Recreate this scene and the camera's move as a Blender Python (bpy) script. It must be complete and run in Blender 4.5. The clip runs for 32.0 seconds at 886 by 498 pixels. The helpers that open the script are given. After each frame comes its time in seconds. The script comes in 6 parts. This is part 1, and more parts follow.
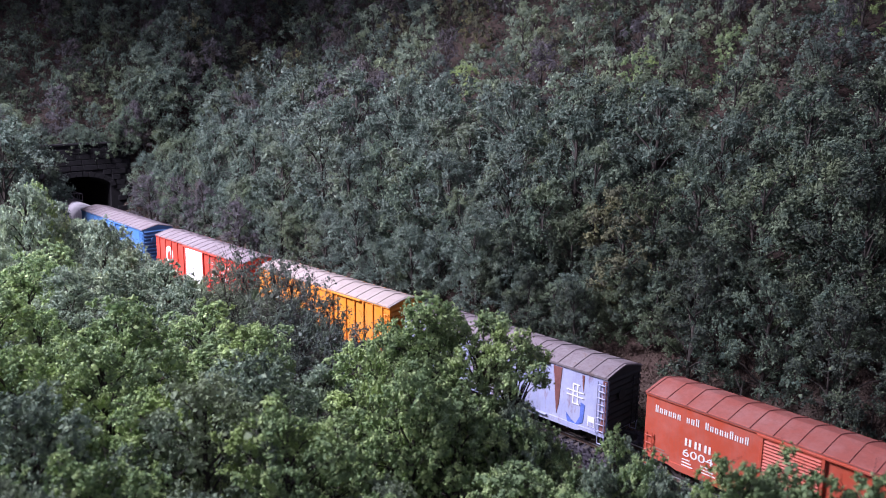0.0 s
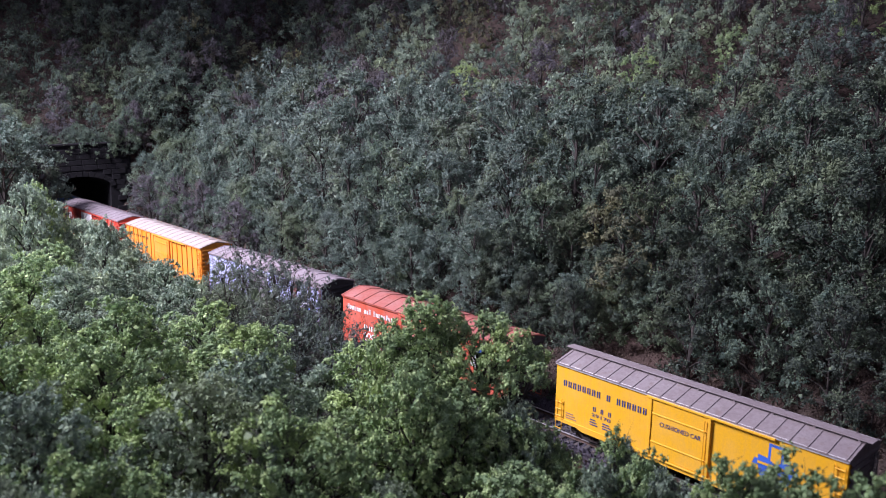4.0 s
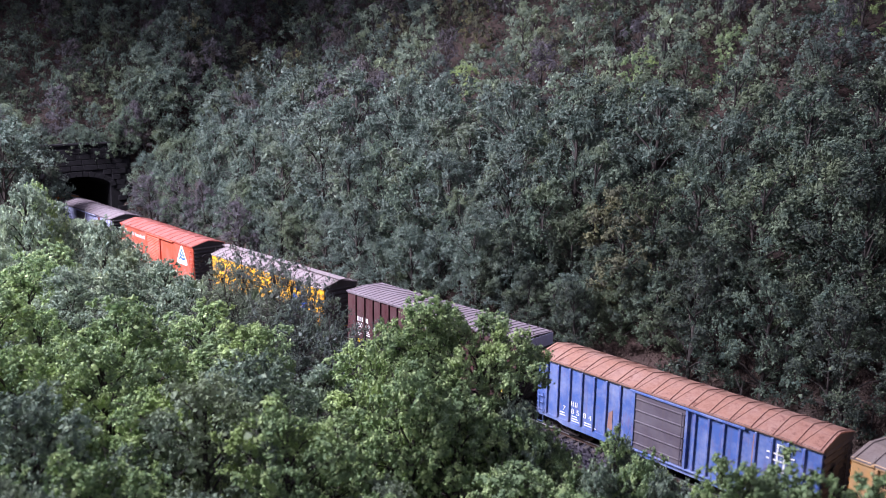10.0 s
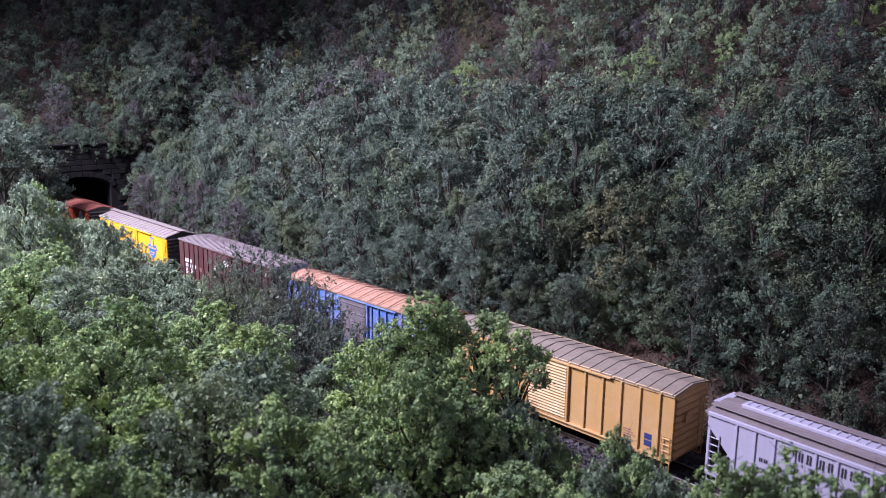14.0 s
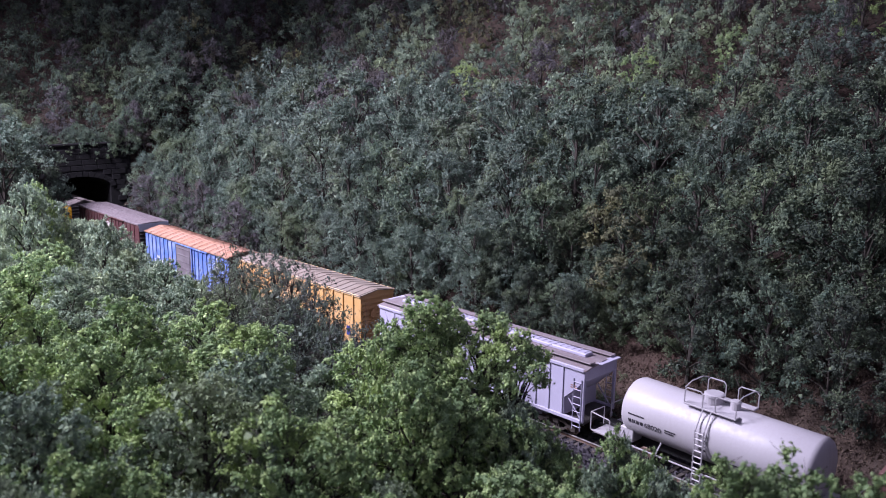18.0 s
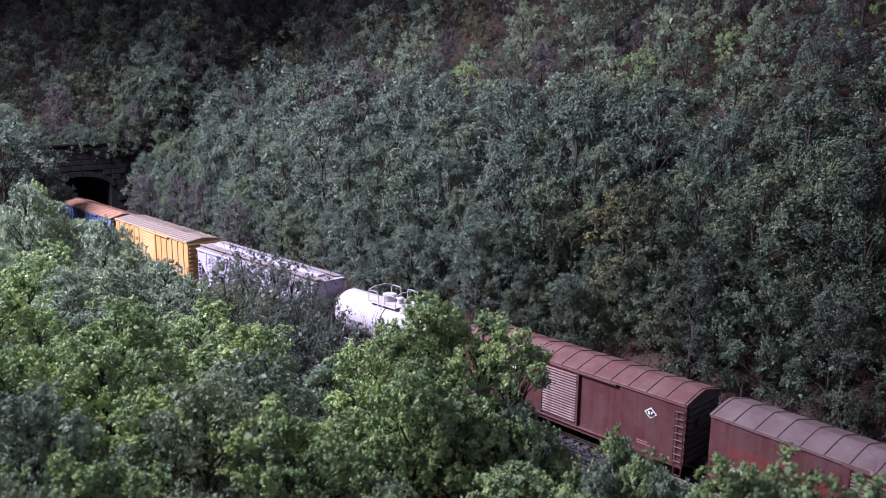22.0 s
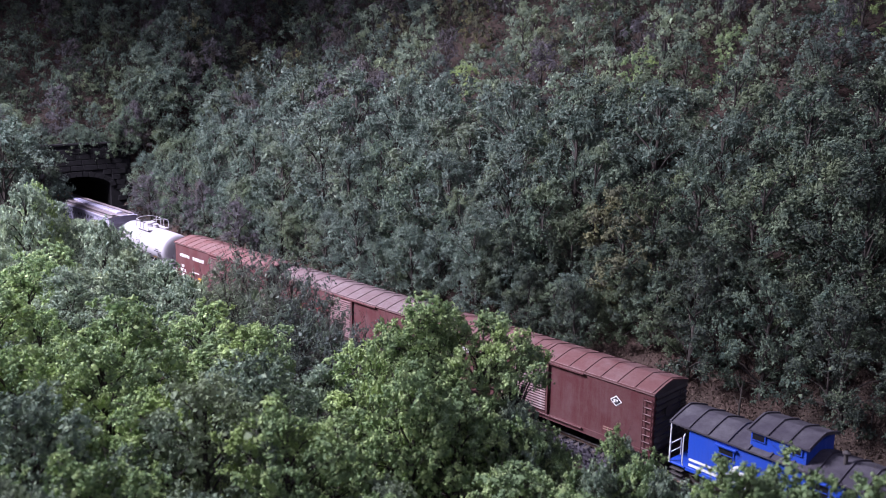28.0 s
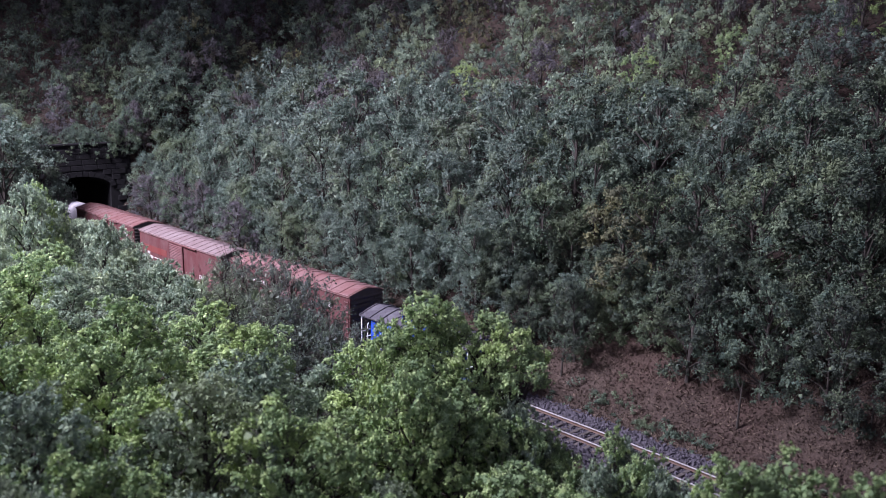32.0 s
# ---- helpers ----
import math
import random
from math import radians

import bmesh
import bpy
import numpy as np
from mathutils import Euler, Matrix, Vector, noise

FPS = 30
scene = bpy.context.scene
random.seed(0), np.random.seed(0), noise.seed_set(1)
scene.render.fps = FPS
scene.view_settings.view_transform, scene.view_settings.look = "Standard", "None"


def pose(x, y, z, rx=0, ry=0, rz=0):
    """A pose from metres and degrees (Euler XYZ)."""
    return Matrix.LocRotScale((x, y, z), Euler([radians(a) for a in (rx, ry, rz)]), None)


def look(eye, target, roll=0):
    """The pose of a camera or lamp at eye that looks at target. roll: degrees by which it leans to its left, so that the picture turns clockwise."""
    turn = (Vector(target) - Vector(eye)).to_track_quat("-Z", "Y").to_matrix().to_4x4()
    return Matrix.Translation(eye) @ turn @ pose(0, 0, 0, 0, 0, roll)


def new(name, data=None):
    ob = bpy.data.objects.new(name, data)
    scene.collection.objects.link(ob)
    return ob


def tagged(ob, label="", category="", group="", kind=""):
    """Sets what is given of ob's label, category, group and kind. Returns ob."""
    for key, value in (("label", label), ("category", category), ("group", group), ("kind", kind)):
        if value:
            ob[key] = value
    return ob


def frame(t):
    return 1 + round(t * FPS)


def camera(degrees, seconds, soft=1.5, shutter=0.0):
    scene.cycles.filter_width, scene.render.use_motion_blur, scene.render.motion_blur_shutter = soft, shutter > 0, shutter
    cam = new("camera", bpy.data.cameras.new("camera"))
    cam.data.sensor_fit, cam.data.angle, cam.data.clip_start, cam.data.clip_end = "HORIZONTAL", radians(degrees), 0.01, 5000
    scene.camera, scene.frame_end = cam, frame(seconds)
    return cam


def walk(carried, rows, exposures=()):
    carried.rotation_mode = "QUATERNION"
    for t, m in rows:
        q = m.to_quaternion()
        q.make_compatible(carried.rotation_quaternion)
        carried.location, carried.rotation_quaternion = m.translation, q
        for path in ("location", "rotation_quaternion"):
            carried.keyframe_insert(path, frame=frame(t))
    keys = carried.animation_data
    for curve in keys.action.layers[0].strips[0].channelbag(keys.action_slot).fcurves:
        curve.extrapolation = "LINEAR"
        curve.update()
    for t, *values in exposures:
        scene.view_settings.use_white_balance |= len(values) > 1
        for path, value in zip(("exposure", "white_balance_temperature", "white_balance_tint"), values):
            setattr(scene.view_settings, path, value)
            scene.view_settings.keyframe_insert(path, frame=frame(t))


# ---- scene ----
K = 1 / 87.1  # an HO model railway: the numbers below are full-size metres, shrunk by K

# camera on a fixed stand
EYE = Vector((31.4614, -33.8018, 19.2679)) * K
YAW, PITCH = -0.8856, 0.2103
AIM = Vector((math.sin(YAW) * math.cos(PITCH), math.cos(YAW) * math.cos(PITCH), -math.sin(PITCH)))
cam = camera(55.74, 32.0, 0.8)
STAND = look(EYE, EYE + AIM, 0.77)
cam.data.dof.use_dof, cam.data.dof.focus_distance, cam.data.dof.aperture_fstop = True, 0.68, 25
walk(cam, [(0.0, STAND), (32.0, STAND)],
     exposures=[(0, -0.15), (3, -0.15), (6, -0.22), (8, -0.03), (10, 0.05), (12, -0.03), (14, -0.15), (17, -0.17), (20, -0.35), (22, -0.18), (25, -0.10), (28, -0.08), (32, -0.08)])

# room light: dim violet-grey bounce and one ceiling spot over the layout
world = bpy.data.worlds.new("room_light")
world.use_nodes = True
scene.world = world
world.node_tree.nodes["Background"].inputs[0].default_value = (0.64, 0.60, 1.0, 1)
world.node_tree.nodes["Background"].inputs[1].default_value = 0.42
spot = bpy.data.lights.new("ceiling_spot", "SPOT")
spot.energy, spot.spot_size, spot.spot_blend, spot.shadow_soft_size = 216, radians(94), 1.0, 0.18
spot.color = (0.82, 0.79, 1.0)
spot_ob = new("ceiling_spot", spot)
spot_ob.matrix_world = look(Vector((-47, -57, 67)) * K, Vector((-30, -9, 0)) * K)
scene.view_settings.exposure = 0.0


# ---- the track's line and the train's run ----
def line_y(s):
    d = min(s - 20, 0) / 100
    if d < -0.58:
        return -4.603 + 0.069 * (s + 38)
    return 50 * (-0.5823 * d * d - 0.5321 * d ** 3)


def line_slope(s):
    return (line_y(s + 0.5) - line_y(s - 0.5))


LAG = (0, 0.30, 0.44, 0.54, 0.57, 0.51, 0.41, 0.36, 0.24, 0.14, 0.08, 0)


def run(t):
    """Metres that the train has gone at t seconds."""
    u = t / 3
    i = min(int(u), 10)
    f = u - i
    p = [LAG[max(0, min(11, i + n))] for n in (-1, 0, 1, 2)]
    soft = p[1] + 0.5 * f * (p[2] - p[0] + f * (2 * p[0] - 5 * p[1] + 4 * p[2] - p[3] + f * (3 * (p[1] - p[2]) + p[3] - p[0])))
    return 5.9223 * t + soft


def on_line(s, z=0.0):
    a, b = Vector((s - 5.4, line_y(s - 5.4), 0)), Vector((s + 5.4, line_y(s + 5.4), 0))
    m = (a + b) / 2
    return pose(m.x * K, m.y * K, z * K, 0, 0, math.degrees(math.atan2(b.y - a.y, b.x - a.x)))


# ---- materials ----
def mix_rgb(nt, fac, a, b, how="MIX"):
    n = nt.nodes.new("ShaderNodeMix")
    n.data_type, n.blend_type = "RGBA", how
    for sock, v in ((n.inputs[0], fac), (n.inputs[6], a), (n.inputs[7], b)):
        if isinstance(v, (int, float)):
            sock.default_value = v
        elif isinstance(v, tuple):
            sock.default_value = (*v[:3], 1)
        else:
            nt.links.new(v, sock)
    return n.outputs[2]


def ramp(nt, fac, lo, hi, a=0.0, b=1.0):
    n = nt.nodes.new("ShaderNodeMapRange")
    n.inputs[1].default_value, n.inputs[2].default_value = lo, hi
    n.inputs[3].default_value, n.inputs[4].default_value = a, b
    nt.links.new(fac, n.inputs[0])
    return n.outputs[0]


def noise_tex(nt, scale, detail=4.0, rough=0.6, stretch=(1, 1, 1), world_space=False):
    """Noise whose scale is in repeats to the full-size metre."""
    tc = nt.nodes.new("ShaderNodeTexCoord")
    mp = nt.nodes.new("ShaderNodeMapping")
    mp.inputs[3].default_value = [c / K for c in stretch]
    if world_space:
        geo = nt.nodes.new("ShaderNodeNewGeometry")
        nt.links.new(geo.outputs["Position"], mp.inputs[0])
    else:
        nt.links.new(tc.outputs["Object"], mp.inputs[0])
    n = nt.nodes.new("ShaderNodeTexNoise")
    n.inputs["Scale"].default_value, n.inputs["Detail"].default_value, n.inputs["Roughness"].default_value = scale, detail, rough
    nt.links.new(mp.outputs[0], n.inputs["Vector"])
    return n.outputs["Fac"]


def base_mat(name, rough=0.6, metal=0.0, spec=0.4):
    m = bpy.data.materials.new(name)
    m.use_nodes = True
    nt = m.node_tree
    p = nt.nodes["Principled BSDF"]
    p.inputs["Roughness"].default_value, p.inputs["Metallic"].default_value = rough, metal
    p.inputs["Specular IOR Level"].default_value = spec
    return m, nt, p


def bump(nt, p, height, strength, dist):
    b = nt.nodes.new("ShaderNodeBump")
    b.inputs["Strength"].default_value, b.inputs["Distance"].default_value = strength, dist * K
    nt.links.new(height, b.inputs["Height"])
    nt.links.new(b.outputs[0], p.inputs["Normal"])


def paint(name, col, dirt=(0.16, 0.12, 0.10), amount=0.35, rust=None, rust_amount=0.0, rough=0.55, fade=0.25):
    """Weathered car paint: faded blotches, dirt running down in streaks, fine grain, and rust where given."""
    m, nt, p = base_mat(name, rough)
    blotch = noise_tex(nt, 0.7, 5, 0.65)
    pale = tuple(c + (0.72 - c) * fade for c in col)
    c = mix_rgb(nt, ramp(nt, blotch, 0.42, 0.75), col, pale)
    streak = noise_tex(nt, 1.0, 5, 0.7, (5.0, 5.0, 0.35))
    c = mix_rgb(nt, ramp(nt, streak, 0.45, 0.80, 0.0, amount), c, dirt)
    if rust:
        spots = noise_tex(nt, 1.3, 6, 0.7, (1.6, 1.6, 0.5))
        c = mix_rgb(nt, ramp(nt, spots, 0.56, 0.66, 0.0, rust_amount), c, rust)
    grain = noise_tex(nt, 14, 3, 0.6)
    c = mix_rgb(nt, ramp(nt, grain, 0.3, 0.7, 0.0, 0.16), c, dirt)
    nt.links.new(c, p.inputs["Base Color"])
    nt.links.new(ramp(nt, streak, 0.3, 0.8, rough - 0.1, rough + 0.25), p.inputs["Roughness"])
    bump(nt, p, grain, 0.25, 0.02)
    return m


def plain(name, col, rough=0.6, metal=0.0, vary=0.25, scale=3.0):
    m, nt, p = base_mat(name, rough, metal)
    n = noise_tex(nt, scale, 5, 0.65)
    dark = tuple(v * (1 - vary) for v in col)
    light = tuple(min(1, v * (1 + vary)) for v in col)
    nt.links.new(mix_rgb(nt, ramp(nt, n, 0.3, 0.7), dark, light), p.inputs["Base Color"])
    bump(nt, p, n, 0.2, 0.03)
    return m


def leaf_mat(name, cols, tips, tip_amount=0.3, patch_scale=0.35):
    """Foliage flock: every tuft has its own tone, every tree its own mix, with paler tufts here and there."""
    m, nt, p = base_mat(name, 0.8, 0, 0.12)
    geo = nt.nodes.new("ShaderNodeNewGeometry")
    info = nt.nodes.new("ShaderNodeObjectInfo")
    rnd = geo.outputs["Random Per Island"]
    c = mix_rgb(nt, rnd, cols[0], cols[1])
    wide = noise_tex(nt, patch_scale, 3, 0.6)
    c = mix_rgb(nt, ramp(nt, wide, 0.4, 0.62), c, cols[2])
    c = mix_rgb(nt, ramp(nt, info.outputs["Random"], 0.0, 1.0, 0.0, 0.40), c, cols[3])
    warm = noise_tex(nt, 0.24, 2, 0.5, world_space=True)
    c = mix_rgb(nt, ramp(nt, warm, 0.52, 0.66, 0.0, 0.5), c, tuple(a * b for a, b in zip(cols[1], (1.10, 1.02, 0.70))))
    fine = noise_tex(nt, 1.6, 3, 0.6)
    c = mix_rgb(nt, ramp(nt, fine, 0.52, 0.66, 0.0, tip_amount), c, tips)
    c = mix_rgb(nt, ramp(nt, rnd, 0.82, 1.0, 0.0, 0.55), c, tips)
    nt.links.new(c, p.inputs["Base Color"])
    tr = nt.nodes.new("ShaderNodeBsdfTranslucent")
    nt.links.new(c, tr.inputs[0])
    sh = nt.nodes.new("ShaderNodeMixShader")
    sh.inputs[0].default_value = 0.17
    out = nt.nodes["Material Output"]
    nt.links.new(p.outputs[0], sh.inputs[1])
    nt.links.new(tr.outputs[0], sh.inputs[2])
    nt.links.new(sh.outputs[0], out.inputs[0])
    return m


def earth_mat():
    m, nt, p = base_mat("earth", 0.95, 0, 0.1)
    big = noise_tex(nt, 0.12, 6, 0.65, world_space=True)
    mid = noise_tex(nt, 1.1, 6, 0.7, world_space=True)
    fine = noise_tex(nt, 7.0, 4, 0.7, world_space=True)
    c = mix_rgb(nt, ramp(nt, mid, 0.3, 0.7), (0.038, 0.028, 0.025), (0.085, 0.062, 0.052))
    c = mix_rgb(nt, ramp(nt, big, 0.45, 0.62, 0, 0.7), c, (0.065, 0.04, 0.034))
    c = mix_rgb(nt, ramp(nt, fine, 0.5, 0.75, 0, 0.55), c, (0.115, 0.088, 0.074))
    c = mix_rgb(nt, ramp(nt, fine, 0.25, 0.42, 0.6, 0.0), c, (0.05, 0.035, 0.025))
    nt.links.new(c, p.inputs["Base Color"])
    bump(nt, p, fine, 0.8, 0.18)
    return m


EARTH = earth_mat()
BLACK = plain("sooty_black", (0.022, 0.021, 0.023), 0.7)
STEEL = plain("rail_steel", (0.62, 0.58, 0.60), 0.38, 0.5, 0.15)
RAIL_RUST = plain("rusty_rail_web", (0.10, 0.06, 0.045), 0.8)
TIE = plain("weathered_tie_wood", (0.075, 0.062, 0.058), 0.9, 0, 0.5, 4)
STONE = plain("ballast_stone", (0.066, 0.058, 0.072), 0.9, 0, 0.45, 5)
# portal stone takes the shade round the mouth into its near-black colour
PORTAL = plain("shade_dark_portal_stone", (0.0085, 0.0075, 0.0095), 0.95, 0, 0.5, 1.5)
# the darkness inside the bore is put into the lining's colour
UNLIT_DARK = plain("tunnel_lining", (0.012, 0.011, 0.011), 0.95, 0, 0.4, 1.0)
BARK = plain("bark", (0.042, 0.034, 0.03), 0.9, 0, 0.4, 5)
WHITE = plain("lettering_white", (0.78, 0.77, 0.75), 0.6, 0, 0.06)
INK = plain("lettering_dark", (0.035, 0.03, 0.04), 0.6, 0, 0.1)
# ---- mesh tools ----
class Lump:
    """Collects vertices and faces of one mesh, in full-size metres."""

    def __init__(self):
        self.v, self.f = [], []

    def add(self, verts, faces):
        n = len(self.v)
        self.v += [tuple(p) for p in verts]
        self.f += [tuple(i + n for i in q) for q in faces]
        return self

    def box(self, x0, x1, y0, y1, z0, z1):
        return self.add([(x, y, z) for x in (x0, x1) for y in (y0, y1) for z in (z0, z1)],
                        [(0, 1, 3, 2), (4, 6, 7, 5), (0, 4, 5, 1), (2, 3, 7, 6), (0, 2, 6, 4), (1, 5, 7, 3)])

    def cbox(self, x0, x1, y0, y1, z0, z1, c=0.03):
        """A box with worn, chamfered edges."""
        X, Y, Z, vs = (x0, x1), (y0, y1), (z0, z1), []
        for i in (0, 1):
            for j in (0, 1):
                for k in (0, 1):
                    p = (X[i], Y[j], Z[k])
                    s = (c if i == 0 else -c, c if j == 0 else -c, c if k == 0 else -c)
                    vs += [(p[0], p[1] + s[1], p[2] + s[2]), (p[0] + s[0], p[1], p[2] + s[2]), (p[0] + s[0], p[1] + s[1], p[2])]
        g = lambda i, j, k, a: (i * 4 + j * 2 + k) * 3 + a
        fs = [(g(0, 0, 0, 0), g(0, 0, 1, 0), g(0, 1, 1, 0), g(0, 1, 0, 0)), (g(1, 0, 0, 0), g(1, 1, 0, 0), g(1, 1, 1, 0), g(1, 0, 1, 0)),
              (g(0, 0, 0, 1), g(1, 0, 0, 1), g(1, 0, 1, 1), g(0, 0, 1, 1)), (g(0, 1, 0, 1), g(0, 1, 1, 1), g(1, 1, 1, 1), g(1, 1, 0, 1)),
              (g(0, 0, 0, 2), g(0, 1, 0, 2), g(1, 1, 0, 2), g(1, 0, 0, 2)), (g(0, 0, 1, 2), g(1, 0, 1, 2), g(1, 1, 1, 2), g(0, 1, 1, 2))]
        for j in (0, 1):
            for k in (0, 1):
                fs.append((g(0, j, k, 1), g(1, j, k, 1), g(1, j, k, 2), g(0, j, k, 2)))
                fs.append((g(j, 0, k, 0), g(j, 1, k, 0), g(j, 1, k, 2), g(j, 0, k, 2)))
                fs.append((g(j, k, 0, 0), g(j, k, 1, 0), g(j, k, 1, 1), g(j, k, 0, 1)))
                for i in (0, 1):
                    fs.append((g(i, j, k, 0), g(i, j, k, 1), g(i, j, k, 2)))
        return self.add(vs, fs)

    def prism(self, section, x0, x1):
        """A closed section of (y, z), drawn out along x."""
        n = len(section)
        return self.add([(x, y, z) for x in (x0, x1) for y, z in section],
                        [tuple(range(n))[::-1], tuple(range(n, 2 * n))] + [(i, (i + 1) % n, n + (i + 1) % n, n + i) for i in range(n)])

    def slab(self, outline, y, thick=0.012):
        """A thin plate in the plane of the car's side: outline of (x, z), standing proud towards -y."""
        n = len(outline)
        return self.add([(x, y, z) for x, z in outline] + [(x, y - thick, z) for x, z in outline],
                        [tuple(range(n, 2 * n))] + [(i, (i + 1) % n, n + (i + 1) % n, n + i) for i in range(n)])

    def rod(self, a, b, r, n=6, r2=None):
        a, b = Vector(a), Vector(b)
        q = (b - a).to_track_quat("Z", "Y")
        ring = [Vector((math.cos(2 * math.pi * i / n), math.sin(2 * math.pi * i / n), 0)) for i in range(n)]
        r2 = r if r2 is None else r2
        return self.add([a + q @ (p * r) for p in ring] + [b + q @ (p * r2) for p in ring],
                        [tuple(range(n))[::-1], tuple(range(n, 2 * n))] + [(i, (i + 1) % n, n + (i + 1) % n, n + i) for i in range(n)])

    def pipe(self, pts, r, n=5):
        for a, b in zip(pts, pts[1:]):
            self.rod(a, b, r, n)
        return self

    def spin(self, profile, n=20, axis="x"):
        """A turned body: profile of (along, radius)."""
        vs, fs = [], []
        for a, r in profile:
            for i in range(n):
                c, s = r * math.cos(2 * math.pi * i / n), r * math.sin(2 * math.pi * i / n)
                vs.append((a, c, s) if axis == "x" else ((c, a, s) if axis == "y" else (c, s, a)))
        for j in range(len(profile) - 1):
            for i in range(n):
                k = (i + 1) % n
                fs.append((j * n + i, j * n + k, (j + 1) * n + k, (j + 1) * n + i))
        m = len(profile) - 1
        fs += [tuple(range(n))[::-1], tuple(range(m * n, m * n + n))]
        return self.add(vs, fs)

    def shift(self, dx, dy, dz):
        self.v = [(x + dx, y + dy, z + dz) for x, y, z in self.v]
        return self

    def mesh(self, name, material, smooth=False):
        me = bpy.data.meshes.new(name)
        me.from_pydata([(x * K, y * K, z * K) for x, y, z in self.v], [], self.f)
        me.materials.append(material)
        bm = bmesh.new()
        bm.from_mesh(me)
        bmesh.ops.recalc_face_normals(bm, faces=bm.faces)
        bm.to_mesh(me)
        bm.free()
        if smooth:
            me.polygons.foreach_set("use_smooth", [True] * len(me.polygons))
        return me


def part(name, lump, material, parent=None, label="", at=(0, 0, 0), smooth=False):
    """Links a lump, or a mesh that is shared, as one mesh object under a thing or under a part."""
    me = lump.mesh(name, material, smooth) if isinstance(lump, Lump) else lump
    ob = new(name, me)
    ob.location = [c * K for c in at]
    if parent is not None:
        ob.parent = parent
    if label:
        tagged(ob, label)
    return ob


def thing(name, label, category, group="", kind=""):
    return tagged(new(name), label, category, group, kind)


# ---- the ground: one sheet, cut along the track, rising to a wooded hillside ----
def smooth(a, b, v):
    t = max(0.0, min(1.0, (v - a) / (b - a)))
    return t * t * (3 - 2 * t)


PORTAL_X = -67.0
MOUTH = 0.3  # the bore lies a little off the track's centre


def ground_z(x, y):
    d = y - line_y(x)
    bumps = noise.noise((x * 0.09, y * 0.09, 3.1)) * 1.2 + noise.noise((x * 0.32, y * 0.32, 7.7)) * 0.35
    if d > 0:
        z = -0.35 + 2.6 * smooth(3.0, 8.5, d) + 0.52 * max(0, d - 7) + 0.22 * max(0, d - 26)
        z += bumps * smooth(3.2, 9, d)
    else:
        e = -d
        z = -0.35 - 0.7 * smooth(2.6, 5.0, e) + 0.17 * max(0, e - 8)
        z += bumps * smooth(3.2, 9, e)
    if x < PORTAL_X - 0.5:
        over = 10.6 + 0.62 * (PORTAL_X - 3 - x) + bumps
        side = smooth(-46, -20, d)
        z = max(z, over * side + z * (1 - side))
    z = min(z, 46 + bumps)
    fine = noise.noise((x * 1.3, y * 1.3, 1.7)) * 0.10 + noise.noise((x * 2.9, y * 2.9, 5.2)) * 0.05
    return z + fine * smooth(2.4, 4.5, abs(d))


def axis_steps(stops):
    out = []
    for a, b, step in stops:
        n = int(round((b - a) / step))
        out += [a + (b - a) * i / n for i in range(n)]
    return out + [stops[-1][1]]


def build_ground():
    xs = axis_steps(((-330, -110, 10), (-110, -82, 2), (-82, -72, 0.5), (-72, -30, 1), (-30, 40, 0.5), (40, 90, 2.5), (90, 330, 12)))
    ys = axis_steps(((-150, -50, 5), (-50, -12, 1.2), (-12, 16, 0.5), (16, 60, 1.5), (60, 260, 10)))
    lump, nx, ny = Lump(), len(xs), len(ys)
    lump.v = [(x, y, ground_z(x, y)) for x in xs for y in ys]
    for i in range(nx - 1):
        for j in range(ny - 1):
            x, d = (xs[i] + xs[i + 1]) / 2, (ys[j] + ys[j + 1]) / 2 - line_y((xs[i] + xs[i + 1]) / 2)
            if PORTAL_X - 1.1 < x < PORTAL_X + 0.6 and abs(d - MOUTH) < 3.8:
                continue  # the mouth of the tunnel
            a = i * ny + j
            lump.f.append((a, a + ny, a + ny + 1, a + 1))
    me = lump.mesh("ground", EARTH, True)
    tagged(new("ground", me), "reddish-brown crumbly earth slope of the layout", "ground", kind="structure")


build_ground()


# ---- track: ballast bed, ties, rails ----
def strip(lump, section, s0, s1, step):
    """Draws a section of (offset, z) along the track."""
    n, k = len(section), int(round((s1 - s0) / step))
    rows = []
    for i in range(k + 1):
        s = s0 + (s1 - s0) * i / k
        t = line_slope(s)
        q = math.hypot(1, t)
        rows += [(s - o * t / q, line_y(s) + o / q, z) for o, z in section]
    fs = [tuple(range(n))[::-1], tuple(range(k * n, k * n + n))]
    for i in range(k):
        for j in range(n):
            m = (j + 1) % n
            fs.append((i * n + j, i * n + m, (i + 1) * n + m, (i + 1) * n + j))
    return lump.add(rows, fs)


bed = Lump()
strip(bed, [(-3.2, -0.7), (-2.6, -0.36), (-2.0, -0.27), (2.0, -0.27), (2.5, -0.33), (3.4, -0.5), (3.4, -0.9), (-3.2, -0.9)], -250, 220, 2.5)
track_bed = tagged(new("ballast_bed", bed.mesh("ballast_bed", STONE)), "dark grey crushed-stone ballast bed under the track", "ballast", kind="structure")


